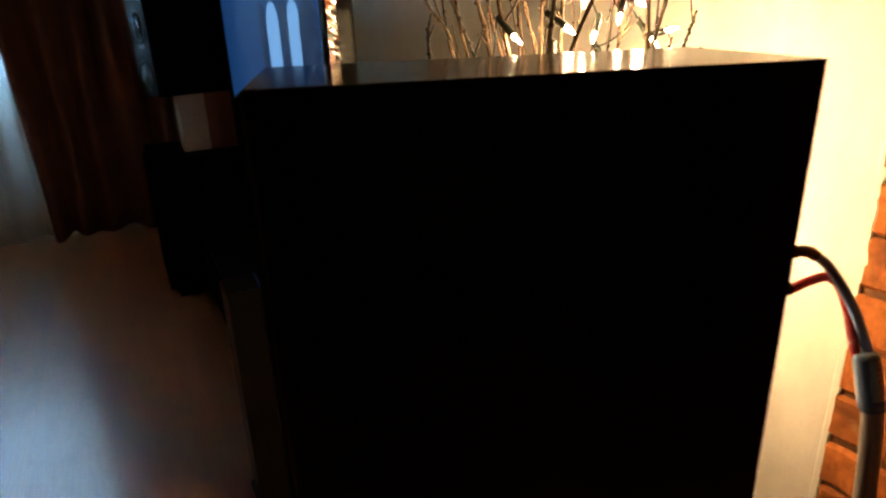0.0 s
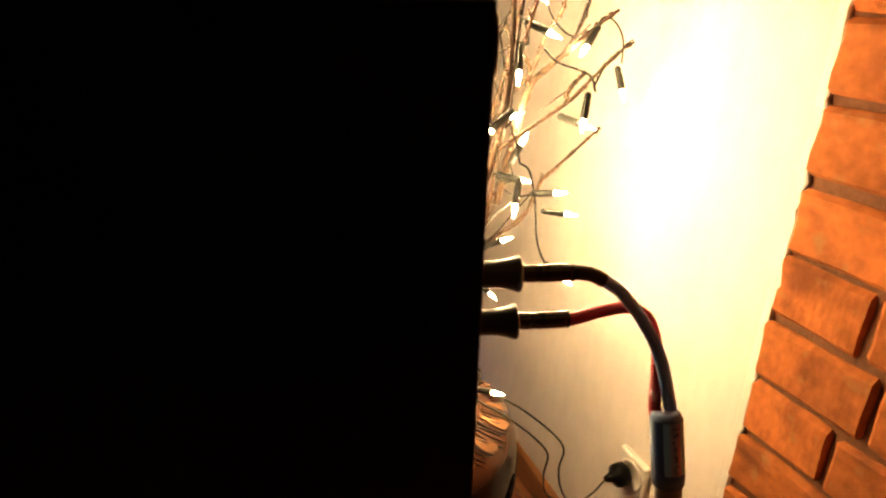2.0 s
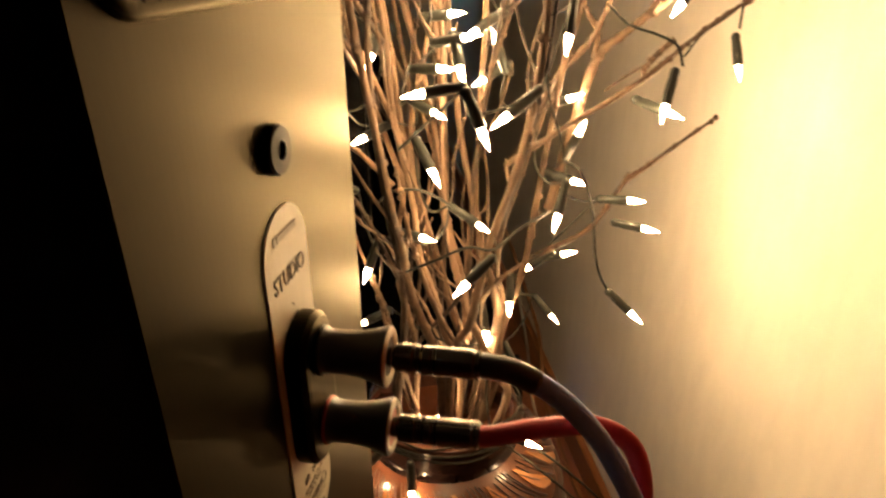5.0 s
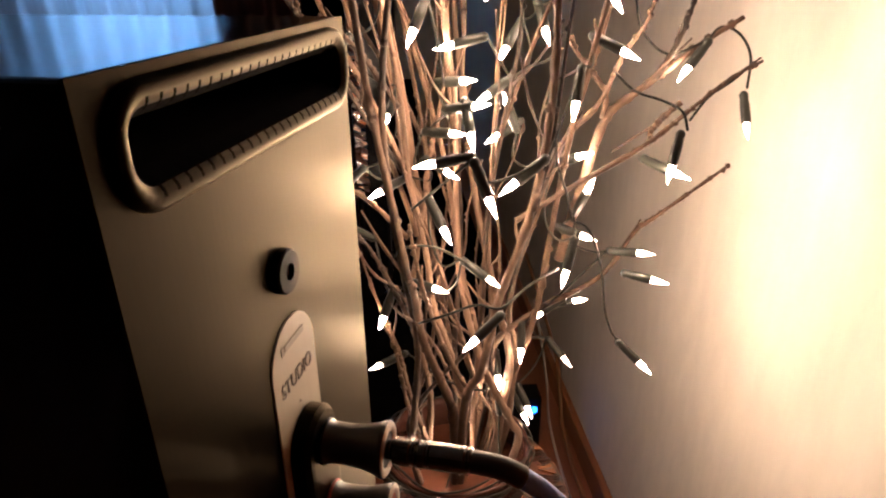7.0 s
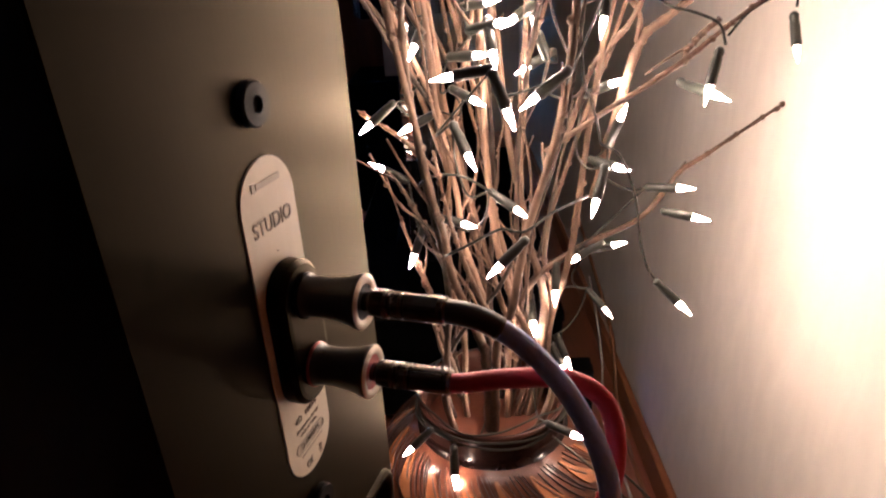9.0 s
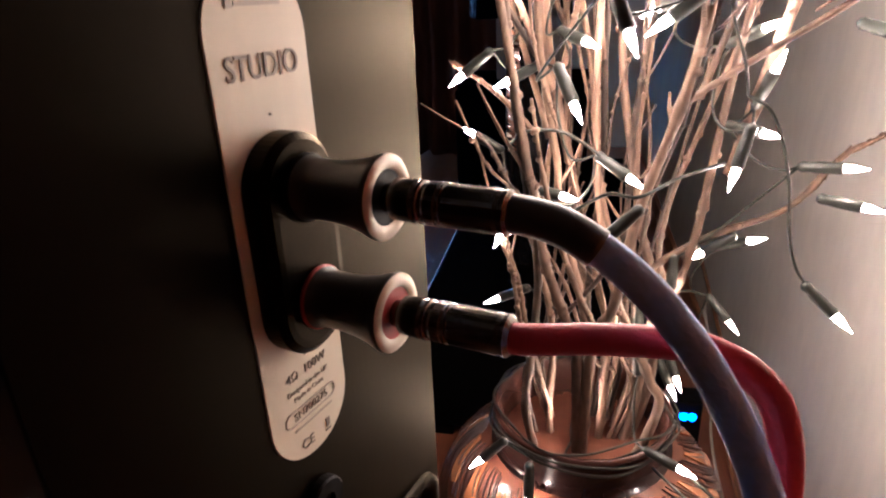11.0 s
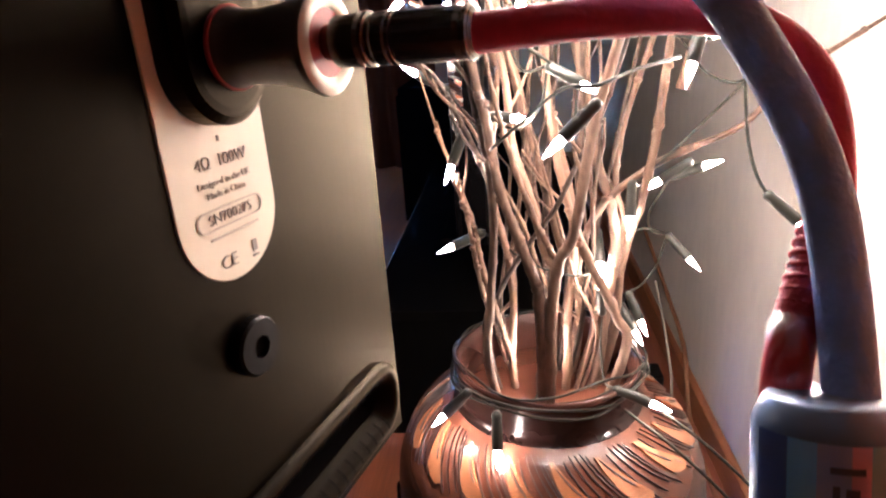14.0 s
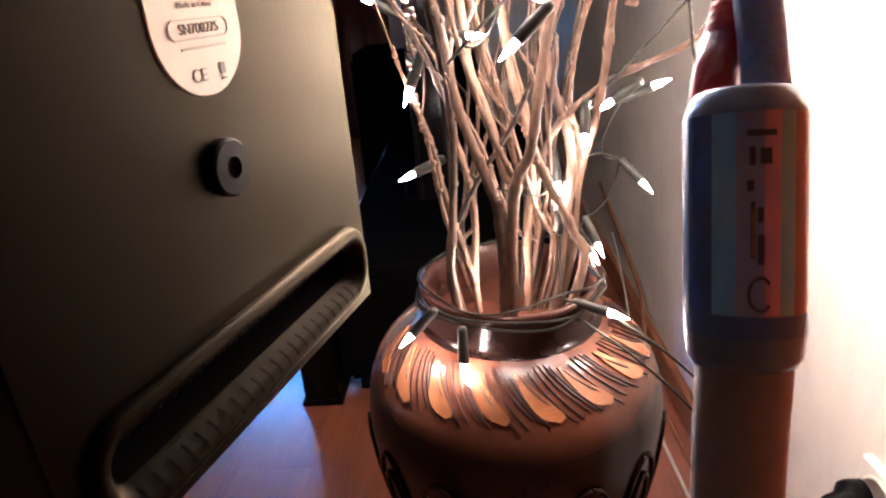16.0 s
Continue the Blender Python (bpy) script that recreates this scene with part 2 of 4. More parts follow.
def tube(bm, points, radius, seg=8, end=None, steps=6, knots=0.0):
    """A round tube through points, from radius to end."""
    pts = smoothed(points, steps) if steps > 1 else [Vector(p) for p in points]
    end = radius if end is None else end
    rings, up = [], Vector((0.31, 0.2, 0.93)).normalized()
    for i, p in enumerate(pts):
        way = (pts[min(i + 1, len(pts) - 1)] - pts[max(i - 1, 0)]).normalized()
        side = way.cross(up)
        side = side.normalized() if side.length > 0.05 else way.cross(Vector((1, 0, 0))).normalized()
        up = side.cross(way)
        r = radius + (end - radius) * i / (len(pts) - 1)
        if knots:
            r *= 1 + knots * random.random() * (1 if i % 4 == 0 else 0.25)
        rings.append([bm.verts.new(p + (side * math.cos(2 * math.pi * k / seg) + up * math.sin(2 * math.pi * k / seg)) * r) for k in range(seg)])
    for a, b in zip(rings, rings[1:]):
        for k in range(seg):
            j = (k + 1) % seg
            bm.faces.new((a[k], a[j], b[j], b[k]))
    bm.faces.new(rings[0][::-1])
    bm.faces.new(rings[-1])
    return bm


def stadium(y0, y1, z0, z1, r, n=6):
    """A rounded rectangle's loop of (y, z), anticlockwise."""
    out = []
    for cy, cz, a0 in ((y1 - r, z1 - r, 0), (y0 + r, z1 - r, 90), (y0 + r, z0 + r, 180), (y1 - r, z0 + r, 270)):
        for k in range(n + 1):
            a = radians(a0 + 90 * k / n)
            out.append((cy + r * math.cos(a), cz + r * math.sin(a)))
    return out


def loft(bm, loops, cap_first=False, cap_last=True):
    rows = [[bm.verts.new(p) for p in loop] for loop in loops]
    for a, b in zip(rows, rows[1:]):
        for i in range(len(a)):
            j = (i + 1) % len(a)
            bm.faces.new((a[i], a[j], b[j], b[i]))
    if cap_first:
        bm.faces.new(rows[0][::-1])
    if cap_last:
        bm.faces.new(rows[-1])
    return bm


def words(name, text, size, m, parent, mat, squeeze=1.0, weight=-0.012):
    cu = bpy.data.curves.new(name, "FONT")
    cu.offset = weight * size
    cu.body, cu.size, cu.extrude, cu.align_x, cu.align_y = text, size, 0.0002, "CENTER", "CENTER"
    tmp = bpy.data.objects.new("tmp", cu)
    me = bpy.data.meshes.new_from_object(tmp)
    bpy.data.objects.remove(tmp)
    me.materials.append(mat)
    me.transform(Matrix.Diagonal((squeeze, 1, 1, 1)))
    ob = new(name, me)
    ob.parent, ob.matrix_basis = parent, m
    return ob


# ---- room shell ----
HIGH, NEAR, FAR, WIDE = 2.6, -2.2, 3.25, 4.0
shell = lambda name, lo, hi, mat, label, cat: (lambda o: (setattr(o, "matrix_basis", ROOM), tagged(o, label, cat, kind="structure"))[1])(part(name, box(lo, hi), mat))
floor = shell("floor", (NEAR, 0, -0.1), (FAR, WIDE, -0.006), GAP, "dark subfloor under glossy reddish brown wooden boards", "floor")
wall_east = shell("wall_east", (0.006, -0.15, -0.1), (FAR, 0, HIGH), PLASTER, "cream plastered wall beside the bare brick", "wall")
wall_brick = shell("wall_brick", (NEAR, -0.15, -0.1), (0.005, -0.0050, HIGH), MORTAR, "bare brick wall with recessed sandy mortar joints", "wall")
wall_south = shell("wall_south", (NEAR - 0.15, -0.15, -0.1), (NEAR, WIDE + 0.15, HIGH), MORTAR, "plain sandy brown rendered wall", "wall")
wall_west = shell("wall_west", (NEAR, WIDE, -0.1), (FAR, WIDE + 0.15, HIGH), PLASTER, "plain cream plastered wall", "wall")
ceiling = shell("ceiling", (NEAR, -0.15, HIGH), (FAR + 0.15, WIDE + 0.15, HIGH + 0.1), CEILING, "plain white painted ceiling", "ceiling")
W0, W1, WTOP = 1.18, 2.0, 1.85
bm = box((FAR, -0.15, -0.1), (FAR + 0.15, W0, HIGH))
box((FAR, W1, -0.1), (FAR + 0.15, WIDE + 0.15, HIGH), bm=bm)
box((FAR, W0, WTOP), (FAR + 0.15, W1, HIGH), bm=bm)
box((FAR, W0, -0.1), (FAR + 0.15, W1, 0.82), bm=bm)
wall_north = part("wall_north", bm, PLASTER)
wall_north.matrix_basis = ROOM
tagged(wall_north, "cream plastered wall round a tall window", "wall", kind="structure")
skirting = part("baseboard", box((0.004, 0.001, 0), (FAR - 0.02, 0.016, 0.062), 0.004), SKIRT)
skirting.matrix_basis = ROOM
tagged(skirting, "orange brown wooden skirting board along the wall", "skirting board", kind="structure")

# rough plaster edge where it ends at the brick
bm = bmesh.new()
zs = [i * 0.01 for i in range(261)]
loops = []
for z in zs:
    j = 0.0022 * noise.noise(Vector((0, 0, z * 22))) + 0.0030 * noise.noise(Vector((3, 0, z * 110)))
    loops.append([(0.010, 0.0, z), (0.008, 0.0010, z), (0.001 + j, 0.0010, z), (-0.0006 + 1.5 * j, -0.0004, z), (-0.0012 + 1.5 * j, -0.018, z), (0.010, -0.018, z)])
loft(bm, loops, True, True)
edge = part("trim", bm, PLASTER)
edge.matrix_basis = ROOM
tagged(edge, "rough crumbling plaster edge beside the brick", "plaster edge", kind="structure")
bead = part("trim", box((0.014, -0.002, 0), (0.0215, 0.0003, HIGH), 0.0003), PLASTER)
bead.matrix_basis = ROOM
tagged(bead, "thin raised plaster bead along the wall's edge", "plaster edge", kind="structure")

# window with frame, panes, daylight behind
window = thing("window_1", "tall white framed window with dusk light behind it", "window", ROOM, kind="structure")
for lo, hi in (((FAR + 0.03, W0, 0.82), (FAR + 0.09, W0 + 0.06, WTOP)), ((FAR + 0.03, W1 - 0.06, 0.82), (FAR + 0.09, W1, WTOP)), ((FAR + 0.03, 1.56, 0.88), (FAR + 0.09, 1.62, WTOP - 0.06)),
               ((FAR + 0.03, W0 + 0.06, WTOP - 0.06), (FAR + 0.09, W1 - 0.06, WTOP)), ((FAR + 0.03, W0 + 0.06, 0.82), (FAR + 0.09, W1 - 0.06, 0.88))):
    part("window_frame", box(lo, hi, 0.006), WHITE, window)
backdrop = part("backdrop", box((FAR + 0.6, 0.2, 0.0), (FAR + 0.62, 3.8, 3.0)), SKYBLUE)
backdrop.matrix_basis = ROOM
tagged(backdrop, "plain pale blue dusk sky outside the window", "sky", kind="structure")
daylight = bpy.data.lights.new("window_daylight", "AREA")
daylight.shape, daylight.size, daylight.size_y, daylight.energy, daylight.color = "RECTANGLE", 0.76, 0.85, 48, (0.17, 0.57, 1.0)
dl = new("window_daylight", daylight)
dl.matrix_basis = ROOM @ Matrix.Translation((FAR + 0.02, 1.59, 1.41)) @ Matrix.Rotation(radians(90), 4, "Z") @ Matrix.Rotation(radians(-90), 4, "X")


def drape(name, d0, d1, z0, z1, s, folds, deep, mat, label, cat):
    bm = bmesh.new()
    nu, nv = folds * 10, 14
    grid = []
    for k in range(nv + 1):
        z = z0 + (z1 - z0) * k / nv
        row = []
        for i in range(nu + 1):
            u = i / nu
            w = math.sin(u * folds * 2 * math.pi + 0.7 * math.sin(5 * u + z)) * deep * (1.15 - 0.5 * k / nv) + 0.012 * noise.noise(Vector((u * 9, z * 2, 4)))
            row.append(bm.verts.new((s + w, d0 + (d1 - d0) * u + 0.015 * math.sin(z * 3 + u * 11), z + (0.012 * math.sin(u * folds * 4) if k == 0 else 0))))
        grid.append(row)
    for a, b in zip(grid, grid[1:]):
        for i in range(nu):
            bm.faces.new((a[i], a[i + 1], b[i + 1], b[i]))
    ob = part(name, bm, mat, smooth=True)
    ob.matrix_basis = ROOM
    tagged(ob, label, cat)
    so = ob.modifiers.new("thick", "SOLIDIFY")
    so.thickness = 0.002
    return ob


drape("sheer_curtain", 1.185, 2.85, 0.015, 2.4, 3.04, 13, 0.03, SHEER, "white sheer curtain hanging to the floor before the window", "curtain")
drape("brown_curtain", 0.42, 1.19, 0.012, 2.4, 3.02, 6, 0.045, DRAPE, "dark brown heavy curtain hanging in deep folds", "curtain")
rail = part("curtain_rail", turned(bmesh.new(), [(0.012, -1.35), (0.012, 1.35)], Matrix.Translation((3.04, 1.65, 2.42)) @ Matrix.Rotation(radians(90), 4, "X"), 12), GUN)
rail.matrix_basis = ROOM
tagged(rail, "dark metal curtain rail above the window", "curtain rail")

rug = part("rug", box((1.45, 1.34, 0.0), (2.06, 3.0, 0.012), 0.005), RUG)
rug.matrix_basis = ROOM
tagged(rug, "cream woven rug lying on the wooden floor", "rug")


# ---- television bench and television ----
bench = thing("television_bench", "long low matt black television bench on the floor", "tv bench", ROOM)
B0, B1, BD0, BD1, BH = 0.745, 1.94, 0.155, 0.60, 0.27
part("body", box((B0, BD0, 0.03), (B1, BD1, BH - 0.022), 0.003), BLACKWOOD, bench)
part("top", box((B0 - 0.004, BD0 - 0.003, BH - 0.022), (B1 + 0.004, BD1 + 0.012, BH), 0.003), BLACKWOOD, bench)
# chrome strip added to give the glints along the bench's front edge
part("edge_trim", box((B0, BD1 + 0.0125, BH - 0.016), (B1, BD1 + 0.0155, BH - 0.005), 0.001), CHROME, bench, "thin chrome strip added for the edge's glints")
for k in range(3):
    w = (B1 - B0) / 3
    dr = part("drawer_front", box((B0 + k * w + 0.003, BD1, 0.035), (B0 + (k + 1) * w - 0.003, BD1 + 0.018, BH - 0.026), 0.002), BLACKWOOD, bench)
    part("handle", box((B0 + k * w + 0.17, BD1 + 0.018, 0.215), (B0 + (k + 1) * w - 0.17, BD1 + 0.03, 0.225), 0.002), CHROME, dr, "chrome handle")
for s0 in (B0 + 0.01, B1 - 0.05):
    for d0 in (BD0 + 0.01, BD1 - 0.05):
        part("foot", box((s0, d0, 0.0), (s0 + 0.04, d0 + 0.04, 0.03), 0.002), RUBBER, bench)

# guessed black box, added to cover the view beside the bench
column = thing("bench_column", "narrow black upright box added beside the bench", "loudspeaker", ROOM)
part("body", box((0.71, 0.622, 0.012), (0.80, 0.69, 0.50), 0.004), LACQUER, column)
part("base_plate", box((0.705, 0.617, 0.0), (0.805, 0.695, 0.012), 0.003), RUBBER, column)

bass = thing("power_strip", "small black box with a glowing blue diode on the floor", "power box", ROOM)
part("body", box((0.725, 0.092, 0.0), (0.775, 0.150, 0.142), 0.004), RUBBER, bass)
for k in (0, 1):
    turn = Matrix.Translation((0.7245, 0.109 + 0.014 * k, 0.113)) @ Matrix.Rotation(radians(-90), 4, "Y")
    part("diode", turned(bmesh.new(), [(0.0075, 0), (0.0065, 0.003), (0.002, 0.004)], turn, 16), LED, bass, "glowing blue diode")

tv = thing("television", "large flat black television showing a blue picture", "television", ROOM)
T0, T1, TD, TZ0, TZ1 = 0.755, 1.93, 0.43, 0.38, 1.08
part("casing", box((T0, TD - 0.045, TZ0), (T1, TD, TZ1), 0.006), LACQUER, tv)
for lo, hi in (((T0, TD, TZ0), (T0 + 0.035, TD + 0.012, TZ1)), ((T1 - 0.035, TD, TZ0), (T1, TD + 0.012, TZ1)), ((T0 + 0.035, TD, TZ1 - 0.035), (T1 - 0.035, TD + 0.012, TZ1)), ((T0 + 0.035, TD, TZ0), (T1 - 0.035, TD + 0.012, TZ0 + 0.045))):
    part("bezel", box(lo, hi, 0.004), LACQUER, tv)
screen = part("screen", box((T0 + 0.035, TD, TZ0 + 0.045), (T1 - 0.035, TD + 0.004, TZ1 - 0.035)), TVBLUE, tv)
for s0, s1, mat in ((T0 + 0.06, T0 + 0.20, TVDARK), (T0 + 0.30, T0 + 0.37, TVDARK), (T0 + 0.52, T0 + 0.58, TVDARK), (T0 + 0.38, T0 + 0.50, TVPALE), (T0 + 0.20, T0 + 0.29, TVPALE)):
    bm = bmesh.new()
    loft(bm, [[(q, TD + 0.0045 + e, z) for q, z in stadium(s0, s1, TZ0 + 0.06, TZ1 - 0.07, (s1 - s0) * 0.45)] for e in (0, 0.001)])
    part("picture_shape", bm, mat, screen)
# faceted mirror strip along the near edge, shaped to scatter the bulbs' glints
random.seed(21)
fm = bmesh.new()
col = []
for k in range(81):
    z = 0.585 + k * 0.006
    col.append([fm.verts.new((T0 - random.uniform(0.001, 0.0045), TD - 0.010 + q * 0.0095 + random.uniform(-0.0015, 0.0015), z + random.uniform(-0.0015, 0.0015))) for q in range(3)])
for a, b in zip(col, col[1:]):
    for q in range(2):
        fm.faces.new((a[q], a[q + 1], b[q + 1]))
        fm.faces.new((a[q], b[q + 1], b[q]))
part("edge_strip", fm, CRYSTAL, tv, "faceted mirror strip added for the edge's glints")
part("neck", box((1.30, TD - 0.05, BH + 0.015), (1.40, TD - 0.015, TZ0 + 0.03), 0.005), RUBBER, tv)
part("foot", box((1.08, TD - 0.14, BH), (1.62, TD + 0.08, BH + 0.015), 0.006), BLACKWOOD, tv)

side = thing("side_cabinet", "matt black side cabinet beside the television bench", "cabinet", ROOM)
part("body", box((1.97, 0.28, 0.03), (2.33, 0.73, 0.505), 0.003), BLACKWOOD, side)
part("top", box((1.965, 0.275, 0.505), (2.335, 0.735, 0.525), 0.003), BLACKWOOD, side)
part("door", box((1.975, 0.73, 0.04), (2.325, 0.746, 0.498), 0.002), BLACKWOOD, side)
for s0 in (1.98, 2.28):
    for d0 in (0.29, 0.68):
        part("foot", box((s0, d0, 0.0), (s0 + 0.04, d0 + 0.04, 0.03), 0.002), RUBBER, side)
for d0, d1, mat, label in ((0.515, 0.608, PAPER, "cream wooden block carrying the loudspeaker"), (0.42, 0.513, DRAPE, "dark brown wooden block carrying the loudspeaker")):
    block = part("wooden_block", box((2.06, d0, 0.5255), (2.18, d1, 0.7325), 0.003), mat)
    block.matrix_basis = ROOM
    tagged(block, label, "block")


# ---- loudspeakers: local x towards the back, y across, z up ----
DEEP, ACROSS, LOW, TOP = 0.329, 0.154, 0.60, 0.942
TEXT = Matrix(((0, 0, 1, 0), (1, 0, 0, 0), (0, 1, 0, 0), (0, 0, 0, 1)))


def slot(parent, z0, z1):
    y0, y1 = 0.0130, 0.1440
    bm = bmesh.new()
    ring = [(-0.000, 0.0068), (0.0022, 0.0063), (0.0032, 0.0048), (0.0029, 0.0026), (0.0013, 0.0004), (-0.0040, -0.0030), (-0.0045, -0.0032), (-0.010, -0.0048), (-0.05, -0.0058)]
    loops = []
    for x, out in ring:
        loops.append([(x, y, z) for y, z in stadium(y0 - out, y1 + out, z0 - out, z1 + out, max(0.0018, 0.0065 + out))])
    # lower slot keeps its lit ramp satin, the upper ramp takes the shade black
    lip = 6 if z0 < 0.75 else 5
    loft(bm, loops[:lip], False, False)
    frame_ob = part("port_frame", bm, SATIN, parent, "rounded black port surround", smooth=True)
    # lining and throat carry the shade of the depth in their black
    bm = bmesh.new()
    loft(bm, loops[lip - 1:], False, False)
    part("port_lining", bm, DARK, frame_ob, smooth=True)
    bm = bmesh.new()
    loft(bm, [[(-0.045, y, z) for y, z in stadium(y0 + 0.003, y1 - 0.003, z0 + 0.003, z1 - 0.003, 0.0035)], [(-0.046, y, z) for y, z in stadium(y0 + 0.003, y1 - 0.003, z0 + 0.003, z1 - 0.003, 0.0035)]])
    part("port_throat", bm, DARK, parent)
    # black strips put the shade of the surround's notches into colour
    for k in range(23):
        y = y0 + 0.006 + k * 0.0054
        for base, way in ((z0, 1), (z1, -1)):
            rm = bmesh.new()
            line = [(x + 0.0005, base + way * (0.0006 - out)) for x, out in ((0.0029, 0.0034), (0.0026, 0.0020), (0.0012, 0.0002), (-0.0012, -0.0014))]
            a = [rm.verts.new((x, y - 0.0006, z)) for x, z in line]
            b = [rm.verts.new((x, y + 0.0006, z)) for x, z in line]
            for q in range(3):
                rm.faces.new((a[q], b[q], b[q + 1], a[q + 1]))
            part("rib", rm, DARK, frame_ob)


def cabinet_back(parent):
    """The back panel with two openings."""
    bm = bmesh.new()
    loops = [[(0.0, 0.0), (ACROSS, 0.0), (ACROSS, TOP - LOW), (0.0, TOP - LOW)]]
    edges = []
    for z0, z1 in ((0.0115, 0.0295), (TOP - LOW - 0.0275, TOP - LOW - 0.0095)):
        loops.append(stadium(0.0130 - 0.006, 0.1440 + 0.006, z0 - 0.006, z1 + 0.006, 0.0125))
    for loop in loops:
        vs = [bm.verts.new((0, y, z + LOW)) for y, z in loop]
        edges += [bm.edges.new((vs[i], vs[(i + 1) % len(vs)])) for i in range(len(vs))]
    bmesh.ops.triangle_fill(bm, use_beauty=True, use_dissolve=False, edges=edges, normal=(1, 0, 0))
    part("back_panel", bm, SATIN, parent, "satin black back panel")


def loudspeaker(label, m, group, wired):
    sp = thing("loudspeaker", label, "loudspeaker", m, group)
    bm = bmesh.new()
    shape = lambda x, g: [(x, y, z) for y, z in stadium(g, ACROSS - g, LOW + g, TOP - g, 0.002, 3)]
    loft(bm, [shape(-0.0003, 0.0006), shape(-0.002, 0.0), shape(-DEEP + 0.003, 0.0), shape(-DEEP, 0.003)], False, True)
    bmesh.ops.recalc_face_normals(bm, faces=bm.faces[:])
    part("cabinet", bm, LACQUER if wired else BLACKWOOD, sp, "glossy black lacquered cabinet" if wired else "black cabinet")
    cabinet_back(sp)
    slot(sp, LOW + 0.0115, LOW + 0.0295)
    slot(sp, TOP - 0.0275, TOP - 0.0095)
    for z in (0.864, 0.679):
        turn = Matrix.Translation((0, 0.0755, z)) @ Matrix.Rotation(radians(90), 4, "Y")
        bolt = part("bolt", turned(bmesh.new(), [(0.0083, 0), (0.0083, 0.0028), (0.0076, 0.0036), (0.0032, 0.0038), (0.0029, 0.0020)], turn, 28), RUBBER, sp, smooth=False)
        # black disc, the hole's shade put into its colour
        part("socket_hole", turned(bmesh.new(), [(0.0027, 0.0021), (0.0027, 0.0025)], turn, 12), DARK, bolt)
    bm = bmesh.new()
    loft(bm, [[(x, y, z) for y, z in stadium(0.0585 + g, 0.0945 - g, 0.6990 + g, 0.8447 - g, 0.0178 - g, 12)] for x, g in ((0.0, 0), (0.0005, 0), (0.0007, 0.0002))])
    plate = part("label_plate", bm, LABEL, sp, "cream oval label plate with grey print")
    put = lambda y, z: Matrix.Translation((0.0008, y, z)) @ TEXT
    words("lettering", "STUDIO", 0.0086, put(0.0767, 0.8195), plate, PRINT, 0.86, 0.006)
    words("lettering", "4\u03a9  100W", 0.0042, put(0.0765, 0.7300), plate, PRINT)
    words("lettering", "SN700275", 0.0038, put(0.0765, 0.7163), plate, PRINT)
    words("lettering", "Designed in the UK", 0.0024, put(0.0765, 0.7251), plate, FAINT)
    words("lettering", "Made in China", 0.0024, put(0.0765, 0.7222), plate, FAINT)
    words("lettering", "CE", 0.0050, put(0.0730, 0.7045), plate, PRINT)
    for y0, y1, z0, z1 in ((0.0695, 0.0855, 0.8340, 0.8366), (0.0668, 0.0690, 0.8336, 0.8370), (0.0762, 0.0770, 0.8072, 0.8077), (0.0763, 0.0769, 0.7347, 0.7360), (0.068, 0.086, 0.7113, 0.7119), (0.0820, 0.0838, 0.7040, 0.7070), (0.0817, 0.0841, 0.7025, 0.7030)):
        part("print_bar", box((0.0007, y0, z0), (0.0010, y1, z1)), FAINT if z0 == 0.7113 or z0 > 0.83 else PRINT, plate)
    bm = bmesh.new()
    a = stadium(0.0645, 0.0885, 0.7137, 0.7189, 0.0024, 5)
    b = stadium(0.0649, 0.0881, 0.7141, 0.7185, 0.0020, 5)
    loft(bm, [[(0.0007, y, z) for y, z in a], [(0.0010, y, z) for y, z in a], [(0.0010, y, z) for y, z in b], [(0.0007, y, z) for y, z in b]], False, False)
    part("print_frame", bm, FAINT, plate)
    bm = bmesh.new()
    loft(bm, [[(x, y, z) for y, z in stadium(0.0620 + g, 0.0920 - g, 0.7385 + g, 0.8030 - g, 0.0149 - g, 12)] for x, g in ((0.001, 0), (0.0066, 0), (0.0085, 0.002), (0.0087, 0.004))])
    block = part("terminal_block", bm, SATIN, sp, "black oval terminal block", smooth=False)
    for z, ring in ((0.7882, RUBBER), (0.7557, REDRING)):
        turn = Matrix.Translation((0.0085, 0.0775, z)) @ Matrix.Rotation(radians(90), 4, "Y")
        post = part("binding_post", turned(bmesh.new(), [(0.0086, 0), (0.0090, 0.0012), (0.0090, 0.0024), (0.0083, 0.003), (0.0081, 0.007), (0.0081, 0.011), (0.0086, 0.016), (0.0097, 0.0210), (0.0108, 0.0242), (0.0111, 0.0252), (0.0110, 0.0262)], turn, 40, False), KNOB, block, "waisted grey binding post", True)
        part("end_ring", turned(bmesh.new(), [(0.0110, 0.0262), (0.0103, 0.0268), (0.0080, 0.0268), (0.0072, 0.0262)], turn, 40, False), PALE, post, "pale end ring", True)
        part("base_ring", turned(bmesh.new(), [(0.0089, 0.0006), (0.0094, 0.0009), (0.0094, 0.0018), (0.0089, 0.0022)], turn, 40, False), ring, post, "", True)
        part("contact", turned(bmesh.new(), [(0.0072, 0.0262), (0.0070, 0.0240), (0.0030, 0.0240)], turn, 32), ring, post)
    part("front_baffle", box((-DEEP - 0.003, 0.004, LOW + 0.004), (-DEEP + 0.001, ACROSS - 0.004, TOP - 0.004), 0.001), RUBBER, sp, "matt black front baffle")
    # front drivers
    for z in (0.830, 0.663):
        turn = Matrix.Translation((-DEEP, 0.077, z)) @ Matrix.Rotation(radians(-90), 4, "Y")
        dv = part("driver", turned(bmesh.new(), [(0.060, 0), (0.060, 0.004), (0.054, 0.005), (0.050, 0.003), (0.046, 0.004), (0.020, -0.010)], turn, 36), RUBBER, sp, "black woofer surround", True)
